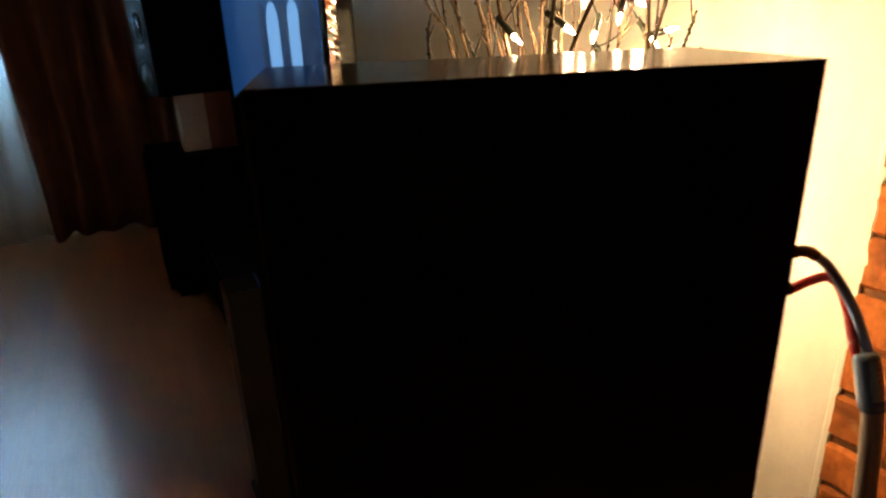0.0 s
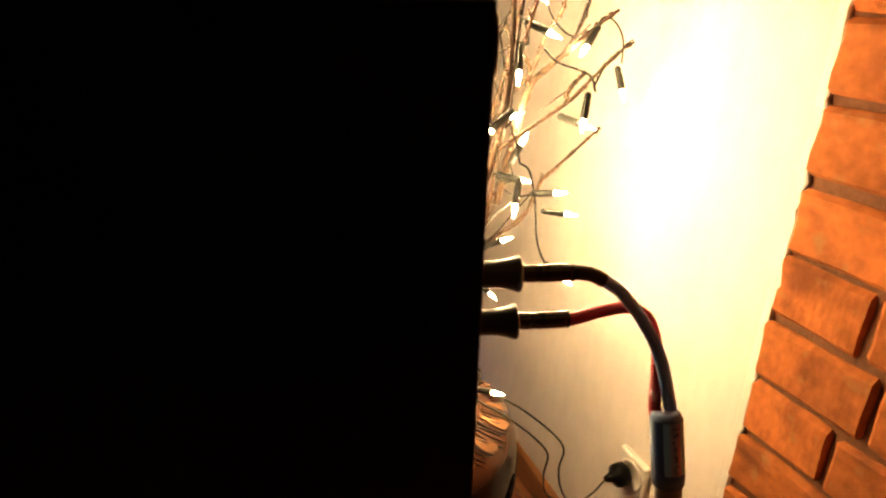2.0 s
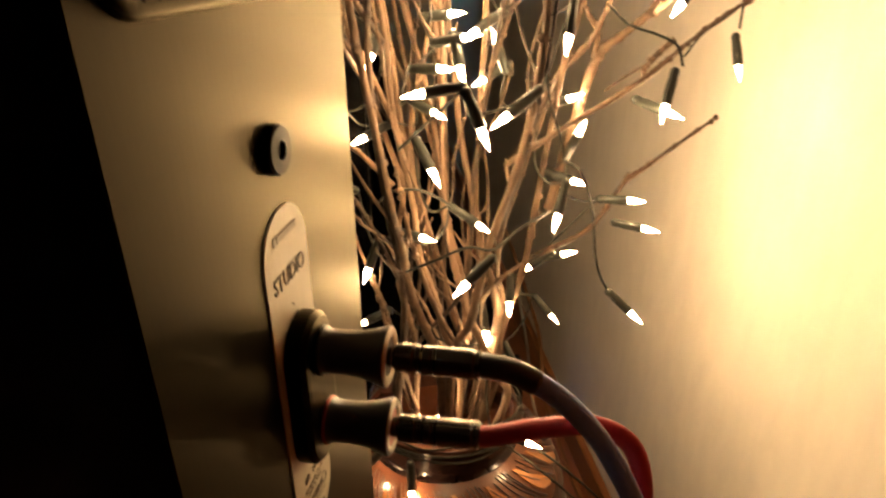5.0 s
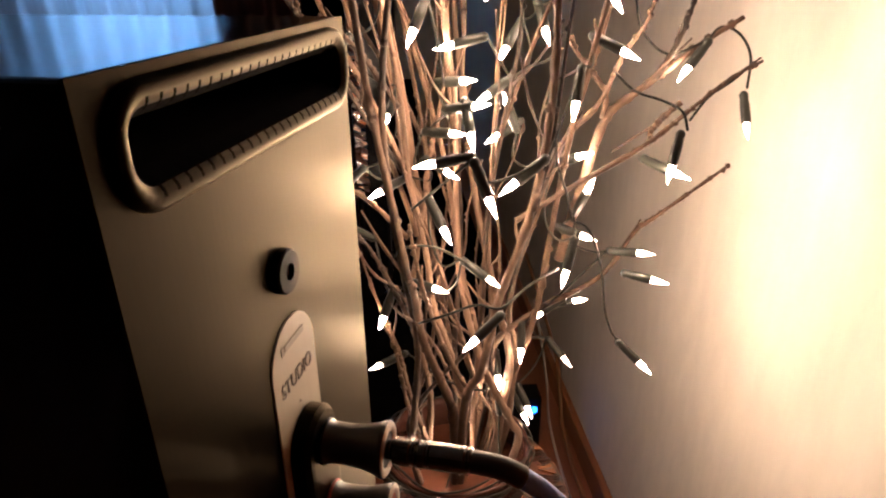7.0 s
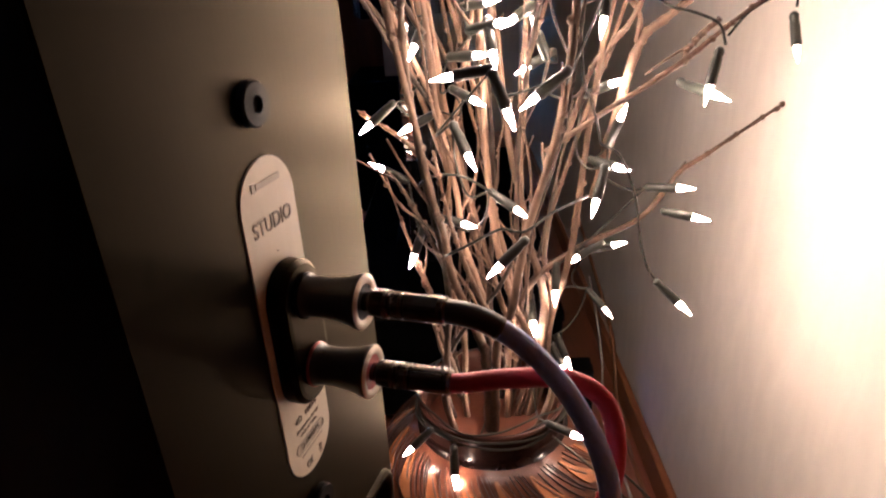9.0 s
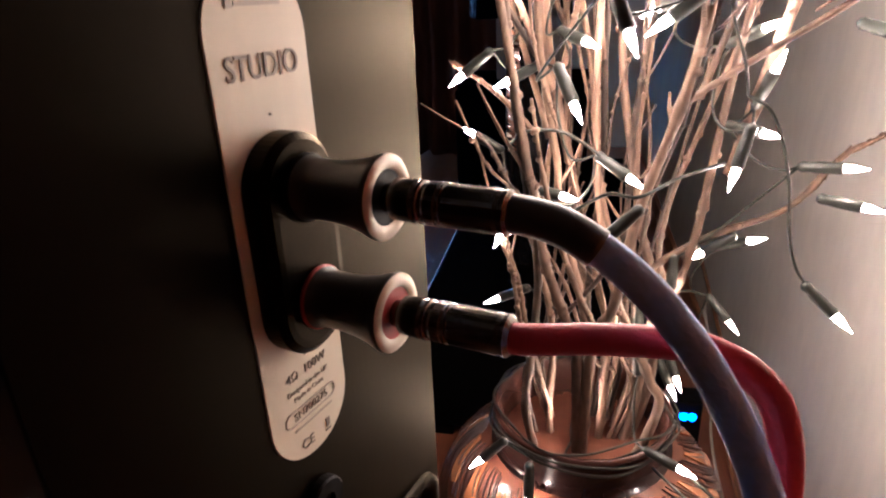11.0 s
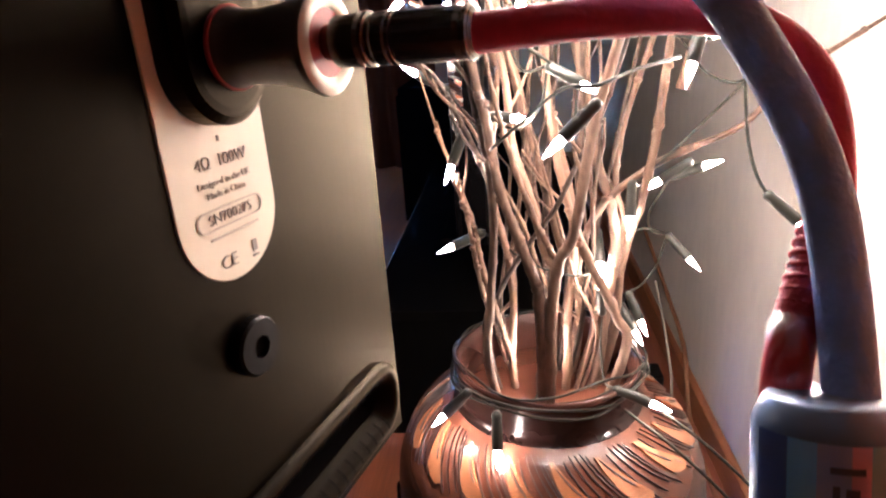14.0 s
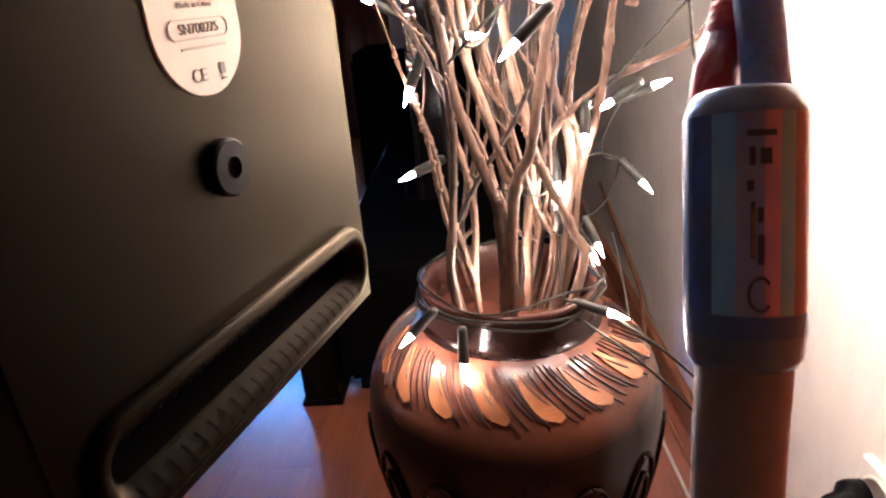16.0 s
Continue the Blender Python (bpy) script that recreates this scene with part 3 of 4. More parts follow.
        part("cone", turned(bmesh.new(), [(0.045, 0.0042), (0.030, 0.002), (0.018, 0.003), (0.004, 0.009)], turn, 36), CONE, dv, "silver dished cone", True)
    part("tweeter", box((-DEEP - 0.004, 0.050, 0.758), (-DEEP, 0.104, 0.782), 0.002), GUN, sp)
    return sp


def stand(m, group):
    st = thing("speaker_stand", "black metal loudspeaker stand on the floor", "speaker stand", m, group)
    part("top_plate", box((-0.27, 0.012, LOW - 0.008), (-0.06, 0.142, LOW - 0.0005), 0.002), GUN, st)
    part("pillar", box((-0.21, 0.047, 0.02), (-0.13, 0.107, LOW - 0.008), 0.006), RUBBER, st)
    part("base_plate", box((-0.30, -0.02, 0.008), (-0.04, 0.174, 0.02), 0.003), GUN, st)
    for x in (-0.285, -0.055):
        for y in (-0.005, 0.159):
            part("spike", turned(bmesh.new(), [(0.002, 0), (0.007, 0.008)], Matrix.Translation((x, y, 0)), 12), CHROME, st)


loudspeaker("glossy black bookshelf loudspeaker seen from behind on its stand", Matrix.Identity(4), "pair of loudspeakers", True)
stand(Matrix.Identity(4), "")
# the second one, turned in towards the seat
OTHER = ROOM @ Matrix.Translation((2.145, 0.37, 0.133)) @ Matrix.Rotation(radians(-73.3), 4, "Z") @ Matrix.Translation((0, -0.077, 0))
loudspeaker("black bookshelf loudspeaker with silver drivers near the curtain", OTHER, "pair of loudspeakers", False)


# ---- loudspeaker cable ----
cable = thing("speaker_cable", "thick loudspeaker cable splitting into grey and red leads", "speaker cable")
for z, name in ((0.7882, "grey"), (0.7557, "red")):
    turn = Matrix.Translation((0.0335, 0.0775, z)) @ Matrix.Rotation(radians(90 - (0 if name == "grey" else 1)), 4, "Y")
    prof = [(0.0036, 0), (0.0038, 0.003), (0.0053, 0.0042), (0.0055, 0.010), (0.0049, 0.0112), (0.0049, 0.0128), (0.0054, 0.0140), (0.0054, 0.0165), (0.0051, 0.0170), (0.0051, 0.0182), (0.0054, 0.0188), (0.0054, 0.0315), (0.0050, 0.0325), (0.0050, 0.0345), (0.0042, 0.0350)]
    plug = part("banana_plug", turned(bmesh.new(), prof, turn, 28), PLUG, cable, "dark metal banana plug with ridged collar")
    for h in (0.0116, 0.0176, 0.0336):
        part("collar", turned(bmesh.new(), [(0.0050, h - 0.0007), (0.0055, h - 0.0004), (0.0055, h + 0.0004), (0.0050, h + 0.0007)], turn, 28), PLUG, plug, "dark metal collar")
part("heat_shrink", tube(bmesh.new(), [(0.064, 0.0775, 0.7882), (0.072, 0.0775, 0.7880), (0.0805, 0.0785, 0.7858), (0.0875, 0.0793, 0.7818)], 0.0046, 16), SHRINK, cable, "black heat shrink sleeve", True)
part("grey_lead", tube(bmesh.new(), [(0.072, 0.0775, 0.7880), (0.0861, 0.0793, 0.7827), (0.1016, 0.0796, 0.7710), (0.1165, 0.0781, 0.7525), (0.1288, 0.0715, 0.7295), (0.1345, 0.0581, 0.7000), (0.1350, 0.0545, 0.690)], 0.0041, 16), GREYWIRE, cable, "grey braided lead", True)
part("red_lead", tube(bmesh.new(), [(0.064, 0.0775, 0.7557), (0.072, 0.0778, 0.7562), (0.0911, 0.0843, 0.7572), (0.1121, 0.0900, 0.7560), (0.1270, 0.0910, 0.7455), (0.1315, 0.0817, 0.7258), (0.1262, 0.0640, 0.7040), (0.1258, 0.0560, 0.690)], 0.0039, 16), REDWIRE, cable, "red lead", True)
low_red = [Vector((0.1300, 0.0766, 0.7195)), Vector((0.1262, 0.0640, 0.7040))]
for k in range(9):
    way = (low_red[1] - low_red[0]).normalized()
    m = Matrix.Translation(low_red[0].lerp(low_red[1], k / 9)) @ way.to_track_quat("Z", "Y").to_matrix().to_4x4()
    part("sleeve_ridge", turned(bmesh.new(), [(0.0037, -0.0006), (0.00405, 0), (0.0037, 0.0006)], m, 18, False), REDWIRE, cable, smooth=True)
part("clear_sleeve", tube(bmesh.new(), [(0.1273, 0.0668, 0.7075), (0.1260, 0.0590, 0.6965)], 0.0050, 16, steps=1), CLEAR, cable, "clear plastic wire sleeve", True)
down = (Vector((0.1335, 0.0400, 0.653)) - Vector((0.1305, 0.0555, 0.7005))).normalized()
turn = Matrix.Translation((0.1305, 0.0555, 0.7005)) @ down.to_track_quat("Z", "Y").to_matrix().to_4x4()
band = part("foil_band", turned(bmesh.new(), [(0.0078, 0), (0.0086, 0.0006), (0.0098, 0.0032), (0.0103, 0.0045), (0.0103, 0.043), (0.0098, 0.0475), (0.0088, 0.049)], turn, 40), FOIL, cable, "shiny silver blue splitter sleeve", True)
FACING = (turn.to_3x3().inverted() @ Vector((0.0, -1.0, 0.1)))
RIGHT = (turn.to_3x3().inverted() @ Vector((1.0, 0.0, 0.0)))
ZERO = math.atan2(FACING.y, FACING.x)
WAY = 1 if (math.cos(ZERO) * RIGHT.y - math.sin(ZERO) * RIGHT.x) > 0 else -1
# colours of the reflections on the shiny sleeve, navy also for its shaded end
BLUESHEEN = material("blue sheen", (0.30, 0.64, 1.0), 0.25, metal=0.0, scale=80, vary=0.3, bump=0.03, stretch=(1, 1, 0.2))
NAVY = material("navy sheen and shade", (0.10, 0.155, 0.40), 0.22, scale=80, vary=0.3, stretch=(1, 1, 0.2))
MAUVE = material("mauve grey sheen", (0.36, 0.39, 0.64), 0.3, metal=0.0, scale=80, vary=0.3, stretch=(1, 1, 0.2))
TEAL = material("grey teal sheen", (0.30, 0.55, 0.70), 0.25, metal=0.0, scale=80, vary=0.3, stretch=(1, 1, 0.2))
UMBER = material("brown sheen", (0.26, 0.12, 0.07), 0.3, metal=0.2, scale=80, vary=0.3, stretch=(1, 1, 0.2))
INK = material("dark ink", (0.085, 0.072, 0.11), 0.35)
GOLD = material("gold ink", (0.42, 0.25, 0.06), 0.3, metal=0.6)


def on_band(a, h, lift):
    return turn @ Vector((lift * math.cos(ZERO + WAY * radians(a)), lift * math.sin(ZERO + WAY * radians(a)), h))


def stripe(name, a0, a1, h0, h1, mat, lift):
    bm = bmesh.new()
    n = max(4, round((a1 - a0) / 5))
    rows = [[bm.verts.new(on_band(a0 + (a1 - a0) * k / n, h, lift)) for k in range(n + 1)] for h in (h0, h1)]
    for k in range(n):
        bm.faces.new((rows[0][k], rows[0][k + 1], rows[1][k + 1], rows[1][k]))
    part(name, bm, mat, band)


# strips by viewing angle paint the sleeve's reflections, beside its pink stripe
for a0, a1, mat in ((-64, -34, NAVY), (-34, -12, BLUESHEEN), (-12, 12, MAUVE), (12, 27, PINK), (27, 43, TEAL), (43, 90, UMBER)):
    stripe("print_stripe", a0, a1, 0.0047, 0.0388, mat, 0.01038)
# navy strip paints the shade across the lower end
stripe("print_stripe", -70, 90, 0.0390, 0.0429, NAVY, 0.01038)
for a0, a1, h0, h1 in ((-3, 22, 0.0078, 0.0088), (-1, 4, 0.0105, 0.0135), (8, 18, 0.0108, 0.0134), (-3, 3, 0.0160, 0.0178), (0, 4, 0.0195, 0.0290), (6, 11, 0.0205, 0.0230), (6, 12, 0.0250, 0.0300)):
    stripe("print_bar", a0, a1, h0, h1, INK, 0.01052)
stripe("print_bar", 1, 4, 0.0212, 0.0285, GOLD, 0.01060)
curl = [on_band(9 + 10 * math.cos(q), 0.0350 + 0.0028 * math.sin(q), 0.01046) for q in [radians(40 + 28 * i) for i in range(11)]]
part("print_bar", tube(bmesh.new(), curl, 0.0003, 5, steps=2), INK, band)
part("jacket", tube(bmesh.new(), [(0.1325, 0.0455, 0.672), (0.1335, 0.0400, 0.653), (0.1345, 0.0365, 0.628), (0.139, 0.033, 0.56), (0.148, 0.032, 0.40), (0.152, 0.045, 0.20), (0.150, 0.075, 0.06), (0.155, 0.13, 0.012), (0.12, 0.30, 0.0095), (0.05, 0.62, 0.0095), (0.0, 0.95, 0.0095)], 0.0084, 20, steps=10), JACKET, cable, "thick grey brown cable jacket", True)


# ---- vase ----
VX, VY = -0.008, 0.438
vase = thing("vase", "tall brown glazed clay vase with incised ochre petals", "vase", Matrix.Translation((VX, VY, 0)))
PROFILE = [(0.083, 0.0), (0.086, 0.004), (0.087, 0.03), (0.095, 0.09), (0.110, 0.17), (0.125, 0.24), (0.1345, 0.29), (0.1390, 0.325), (0.1400, 0.352), (0.1370, 0.376), (0.1295, 0.396), (0.116, 0.4145), (0.099, 0.4285), (0.087, 0.4350), (0.0775, 0.4395)]
CURVE = [(p.x, p.y) for p in smoothed([Vector((r, h, 0)) for r, h in PROFILE], 5)]
SHOULDER = [q for q in CURVE if q[1] >= 0.36]
part("body", turned(bmesh.new(), CURVE, seg=72), CLAY, vase, "reddish brown glazed shoulder above a dark lower body", True)
part("neck", turned(bmesh.new(), [(0.0778, 0.4385), (0.0765, 0.446), (0.0765, 0.460), (0.079, 0.468), (0.0815, 0.4725), (0.0805, 0.4755), (0.077, 0.475), (0.0725, 0.468), (0.071, 0.455), (0.072, 0.435), (0.09, 0.40), (0.11, 0.34)], seg=72, caps=False), RIM, vase, "dark rolled neck rim", True)
part("neck_band", turned(bmesh.new(), [(0.0835, 0.4372), (0.0800, 0.4392), (0.0785, 0.4415), (0.0776, 0.446), (0.0776, 0.460), (0.0792, 0.4665)], seg=72, caps=False), GLAZE, vase, "dark glazed band round the neck", True)
# black disc added for the shade deep in the vase
part("inside", turned(bmesh.new(), [(0.104, 0.30), (0.104, 0.305)], seg=40), DARK, vase)


def on_shoulder(h):
    for (r0, h0), (r1, h1) in zip(SHOULDER, SHOULDER[1:]):
        if h0 <= h <= h1:
            return r0 + (r1 - r0) * (h - h0) / (h1 - h0)
    return SHOULDER[-1][0]


def petal(a0, h_low, h_high, lean, wide, raise_, bm):
    """A leaf shape laid on the shoulder, its outline following the clay."""
    left, right = [], []
    n = 12
    for i in range(n + 1):
        u = i / n
        h = h_low + (h_high - h_low) * u
        w = wide * min(1.0, math.sqrt(max(0.0, 1 - (1 - u / 0.28) ** 2)) + 0.08 if u < 0.28 else 1.0) * (1.0 if u < 0.28 else 1 - 0.82 * ((u - 0.28) / 0.72) ** 1.2)
        a = a0 + lean * u
        r = on_shoulder(h)
        for side, out in ((-1, left), (1, right)):
            b = a + side * w / r
            out.append((b, r, h))
    top_l = [bm.verts.new(((r + raise_) * math.cos(b), (r + raise_) * math.sin(b), h + raise_)) for b, r, h in left]
    top_r = [bm.verts.new(((r + raise_) * math.cos(b), (r + raise_) * math.sin(b), h + raise_)) for b, r, h in right]
    low_l = [bm.verts.new((r * math.cos(b), r * math.sin(b), h)) for b, r, h in left]
    low_r = [bm.verts.new((r * math.cos(b), r * math.sin(b), h)) for b, r, h in right]
    for i in range(n):
        bm.faces.new((top_l[i], top_r[i], top_r[i + 1], top_l[i + 1]))
        bm.faces.new((low_l[i], top_l[i], top_l[i + 1], low_l[i + 1]))
        bm.faces.new((top_r[i], low_r[i], low_r[i + 1], top_r[i + 1]))


for k in range(17):
    a = 2 * math.pi * k / 17 + 0.09
    pm = bmesh.new()
    petal(a + random.uniform(-0.02, 0.02), 0.4030 + random.uniform(-0.002, 0.002), 0.4320, -0.26, 0.0094, 0.0013, pm)
    pt = part("petal", pm, PETAL, vase)
    rib = bmesh.new()
    petal(a - 0.07, 0.4150, 0.4310, -0.19, 0.0011, 0.0018, rib)
    part("incised_line", rib, GROOVE, pt)
    for off, lo, hi in ((0.095, 0.4000, 0.432), (0.145, 0.4030, 0.434), (0.195, 0.4065, 0.434), (0.245, 0.4050, 0.434), (0.288, 0.4020, 0.433)):
        gm = bmesh.new()
        petal(a + off, lo + random.uniform(-0.001, 0.001), hi, -0.27, 0.0010, 0.0012, gm)
        part("incised_line", gm, GROOVE, pt)


def on_body(a, h, lift=0.0012):
    for (r0, h0), (r1, h1) in zip(CURVE, CURVE[1:]):
        if h0 <= h <= h1 and h1 > h0:
            r = r0 + (r1 - r0) * (h - h0) / (h1 - h0) + lift
            return (r * math.cos(a), r * math.sin(a), h)


# a frieze of raised loops round the dark body
for k in range(14):
    a = 2 * math.pi * k / 14
    for wide, h0, h1 in ((0.17, 0.235, 0.345), (0.10, 0.250, 0.325)):
        loop = [on_body(a + wide * math.sin(q), h0 + (h1 - h0) * (0.5 + 0.5 * math.cos(q))) for q in [i * 2 * math.pi / 16 for i in range(17)]]
        part("raised_loop", tube(bmesh.new(), loop, 0.0022, 6, steps=2), GLAZE, vase, smooth=True)


# ---- branches in the vase ----
bouquet = thing("branch_bouquet", "bundle of bare dry twigs standing in the vase", "dry branches")


def branch(points, r0, r1, twigs=3, lean=0.5):
    bm = bmesh.new()
    tube(bm, points, r0, 8, r1, 7, 0.5)
    line = smoothed(points, 7)
    for _ in range(twigs):
        i = random.randrange(len(line) // 3, len(line) - 2)
        p, way = line[i], (line[i + 1] - line[i]).normalized()
        side = Vector((random.uniform(-1, 1), random.uniform(-1, 1), random.uniform(-0.1, 0.5))).normalized()
        size = random.choice((0.008, 0.012, 0.02, 0.04, 0.07)) * random.uniform(0.8, 1.2)
        q = p + (way * (1 - lean) + side * lean).normalized() * size * 0.5
        e = q + (way * 0.8 + side * 0.45).normalized() * size * 0.5
        tube(bm, [p, q, e], r0 * 0.42, 5, 0.0008, 4, 0.3)
    for _ in range(16):
        p = line[random.randrange(2, len(line) - 1)]
        bmesh.ops.create_icosphere(bm, subdivisions=1, radius=r1 * 1.5 + 0.0012, matrix=Matrix.Translation(p + Vector((random.uniform(-1, 1), random.uniform(-1, 1), 0)) * r1))
    return part("branch", bm, BARK, bouquet, smooth=True)


random.seed(11)
for k in range(15):
    thick = k < 4
    a, q = random.uniform(0.05, 0.95) * math.pi, random.uniform(0.026, 0.062)
    ux, uy = math.cos(a), math.sin(a)
    turn_to = random.uniform(0, 2 * math.pi)
    base = Vector((VX - ux * q * 0.5, VY - uy * q * 0.5, 0.31))
    neck = Vector((VX + ux * q * 0.95, VY + uy * q * 0.95, 0.475))
    top = random.uniform(0.95, 1.28) if thick else random.uniform(0.75, 1.15)
    spread = random.uniform(0.04, 0.125)
    tip = Vector((VX - 0.004 + math.cos(turn_to) * spread, VY - 0.02 + math.sin(turn_to) * spread, top))
    wob = lambda w: Vector((random.uniform(-w, w), random.uniform(-w, w), random.uniform(-w, w)))
    mids = [neck.lerp(tip, f) + wob(0.0065 * (0.45 + f)) for f in (0.14, 0.28, 0.42, 0.56, 0.7, 0.85)]
    r0 = random.uniform(0.0028, 0.0040) if thick else random.uniform(0.0016, 0.0024)
    branch([base, neck] + mids + [tip], r0, r0 * 0.4, 3 if thick else 2)
    if thick:
        # a fork
        f = random.choice((1, 2, 3))
        p, way = mids[f], (mids[f + 1] - mids[f - 1]).normalized()
        out = Vector((random.uniform(-1, 1), random.uniform(-0.8, 0.8), 0.1))
        arm = [p, p + (way + out * 0.45) * 0.06, p + (way + out * 0.42) * 0.15 + wob(0.01), p + (way + out * 0.36) * 0.25 + wob(0.015)]
        branch(arm, r0 * 0.66, 0.0011, 2, 0.4)


def stem(r, *points, base=True, reach=0.4):
    """One stem from inside the vase, through points, and on upwards."""
    pts = [Vector(p) for p in points]
    if base:
        q = pts[0]
        pts.insert(0, Vector((VX + (q.x - VX) * 0.35, VY + (q.y - VY) * 0.35, 0.345)))
    if reach:
        way = (pts[-1] - pts[-2]).normalized()
        p = pts[-1].copy()
        for k in range(5):
            way = (way + Vector((random.uniform(-0.16, 0.16), random.uniform(-0.12, 0.12), 0.12))).normalized()
            p = p + way * reach / 5
            pts.append(p.copy())
    pts = [pts[0]] + [p + Vector((random.uniform(-1, 1), random.uniform(-1, 1), 0)) * 0.0012 for p in pts[1:-1]] + [pts[-1]]
    branch(pts, r * 0.92, r * 0.4 if reach else r * 0.5, 5, 0.5)


stem(0.0042, (-0.047, 0.400, 0.472), (-0.044, 0.400, 0.541), (-0.037, 0.395, 0.613), (-0.039, 0.385, 0.670), (-0.042, 0.375, 0.713))
stem(0.0050, (-0.002, 0.400, 0.528), (-0.004, 0.395, 0.561), (-0.018, 0.390, 0.603), (-0.028, 0.380, 0.641), (-0.034, 0.375, 0.688), (-0.036, 0.370, 0.713))
stem(0.0052, (0.001, 0.410, 0.465), (0.005, 0.400, 0.529), (0.012, 0.395, 0.577), (0.025, 0.390, 0.603), (0.035, 0.380, 0.657), (0.043, 0.375, 0.696))
stem(0.0040, (0.011, 0.397, 0.572), (0.002, 0.400, 0.585), (-0.011, 0.405, 0.624), (-0.025, 0.410, 0.666), (-0.031, 0.415, 0.711), base=False)
stem(0.0052, (0.034, 0.450, 0.454), (0.040, 0.450, 0.520), (0.048, 0.450, 0.571), (0.042, 0.450, 0.609), (0.030, 0.455, 0.641), (0.023, 0.460, 0.680))
stem(0.0042, (0.043, 0.460, 0.478), (0.050, 0.460, 0.554), (0.064, 0.455, 0.612), (0.074, 0.450, 0.657), (0.078, 0.445, 0.696))
stem(0.0044, (0.060, 0.420, 0.492), (0.052, 0.420, 0.527), (0.034, 0.420, 0.564), (0.022, 0.420, 0.595), (0.014, 0.425, 0.619), (0.004, 0.430, 0.655), (-0.002, 0.430, 0.700))
stem(0.0026, (-0.057, 0.420, 0.489), (-0.045, 0.420, 0.534), (-0.020, 0.410, 0.577), (0.010, 0.400, 0.620), (0.026, 0.395, 0.655), (0.041, 0.390, 0.685))
stem(0.0036, (-0.036, 0.430, 0.452), (-0.034, 0.430, 0.525), (-0.039, 0.435, 0.569), (-0.052, 0.440, 0.612), (-0.052, 0.440, 0.668), (-0.044, 0.440, 0.710))
stem(0.0040, (0.010, 0.440, 0.451), (0.011, 0.440, 0.512), (0.015, 0.445, 0.567), (0.010, 0.450, 0.619), (-0.004, 0.455, 0.669), (-0.011, 0.460, 0.707))
stem(0.0036, (0.025, 0.470, 0.431), (0.044, 0.470, 0.524), (0.051, 0.470, 0.582), (0.043, 0.470, 0.623), (0.047, 0.475, 0.667), (0.056, 0.480, 0.702))
stem(0.0022, (-0.040, 0.425, 0.470), (-0.053, 0.410, 0.537), (-0.057, 0.400, 0.584), (-0.064, 0.400, 0.621), (-0.069, 0.395, 0.640), base=False, reach=0)


def twig(*points, r=0.0025):
    branch(points, r, r * 0.45, 2, 0.4)


twig((0.012, 0.452, 0.530), (0.031, 0.448, 0.601), (0.076, 0.460, 0.642), (0.133, 0.500, 0.663), (0.167, 0.550, 0.695), (0.190, 0.570, 0.707), (0.228, 0.600, 0.728), (0.273, 0.634, 0.753), r=0.0032)
twig( (0.050, 0.420, 0.750), (0.096, 0.420, 0.784), (0.153, 0.420, 0.824), (0.188, 0.440, 0.851), (0.222, 0.470, 0.872), (0.247, 0.490, 0.882) )
twig( (0.090, 0.460, 0.697), (0.108, 0.460, 0.784), (0.122, 0.460, 0.836), (0.142, 0.470, 0.854), (0.172, 0.480, 0.877), (0.198, 0.490, 0.897), (0.228, 0.500, 0.916), r=0.0044)
twig((0.160, 0.472, 0.870), (0.167, 0.465, 0.885), (0.176, 0.462, 0.908), (0.182, 0.460, 0.934), (0.192, 0.460, 0.965))
twig( (0.066, 0.430, 0.758), (0.086, 0.430, 0.819), (0.114, 0.430, 0.855), (0.129, 0.440, 0.890), (0.144, 0.440, 0.915), (0.150, 0.440, 0.936) )
twig( (-0.036, 0.400, 0.626), (-0.057, 0.400, 0.674), (-0.084, 0.410, 0.715), (-0.107, 0.430, 0.722) )
twig( (-0.047, 0.410, 0.730), (-0.082, 0.420, 0.757), (-0.119, 0.430, 0.775), (-0.132, 0.440, 0.777) )
twig((-0.034, 0.425, 0.470), (-0.051, 0.410, 0.552), (-0.059, 0.410, 0.597), (-0.069, 0.410, 0.629), (-0.088, 0.420, 0.667), (-0.090, 0.420, 0.680) )
twig( (0.009, 0.400, 0.579), (-0.005, 0.390, 0.617), (-0.018, 0.380, 0.664), (-0.027, 0.370, 0.714), (-0.032, 0.360, 0.765) )
twig( (-0.048, 0.400, 0.852), (-0.080, 0.410, 0.891), (-0.103, 0.420, 0.908), (-0.127, 0.430, 0.917) )
twig( (0.119, 0.460, 0.836), (0.118, 0.460, 0.860), (0.092, 0.450, 0.893), (0.088, 0.450, 0.906) )
twig( (0.180, 0.450, 0.853), (0.161, 0.440, 0.836), (0.156, 0.430, 0.821) )

twig((-0.040, 0.430, 0.760), (-0.085, 0.440, 0.850), (-0.128, 0.450, 0.922), (-0.135, 0.450, 0.952), (-0.160, 0.450, 0.987), (-0.172, 0.450, 1.030))
twig((-0.045, 0.440, 0.720), (-0.090, 0.455, 0.840), (-0.109, 0.460, 0.921), (-0.118, 0.460, 0.958), (-0.126, 0.460, 0.995), (-0.140, 0.460, 1.040))
twig((-0.030, 0.445, 0.700), (-0.065, 0.455, 0.840), (-0.080, 0.460, 0.920), (-0.087, 0.460, 0.951), (-0.097, 0.460, 0.990), (-0.110, 0.460, 1.050), r=0.0034)
twig((-0.085, 0.450, 0.830), (-0.130, 0.460, 0.885), (-0.154, 0.460, 0.918), (-0.157, 0.460, 0.952), (-0.153, 0.460, 0.973))
twig((-0.010, 0.455, 0.780), (-0.022, 0.460, 0.922), (-0.030, 0.460, 0.952), (-0.036, 0.460, 0.978), (-0.045, 0.460, 1.000))


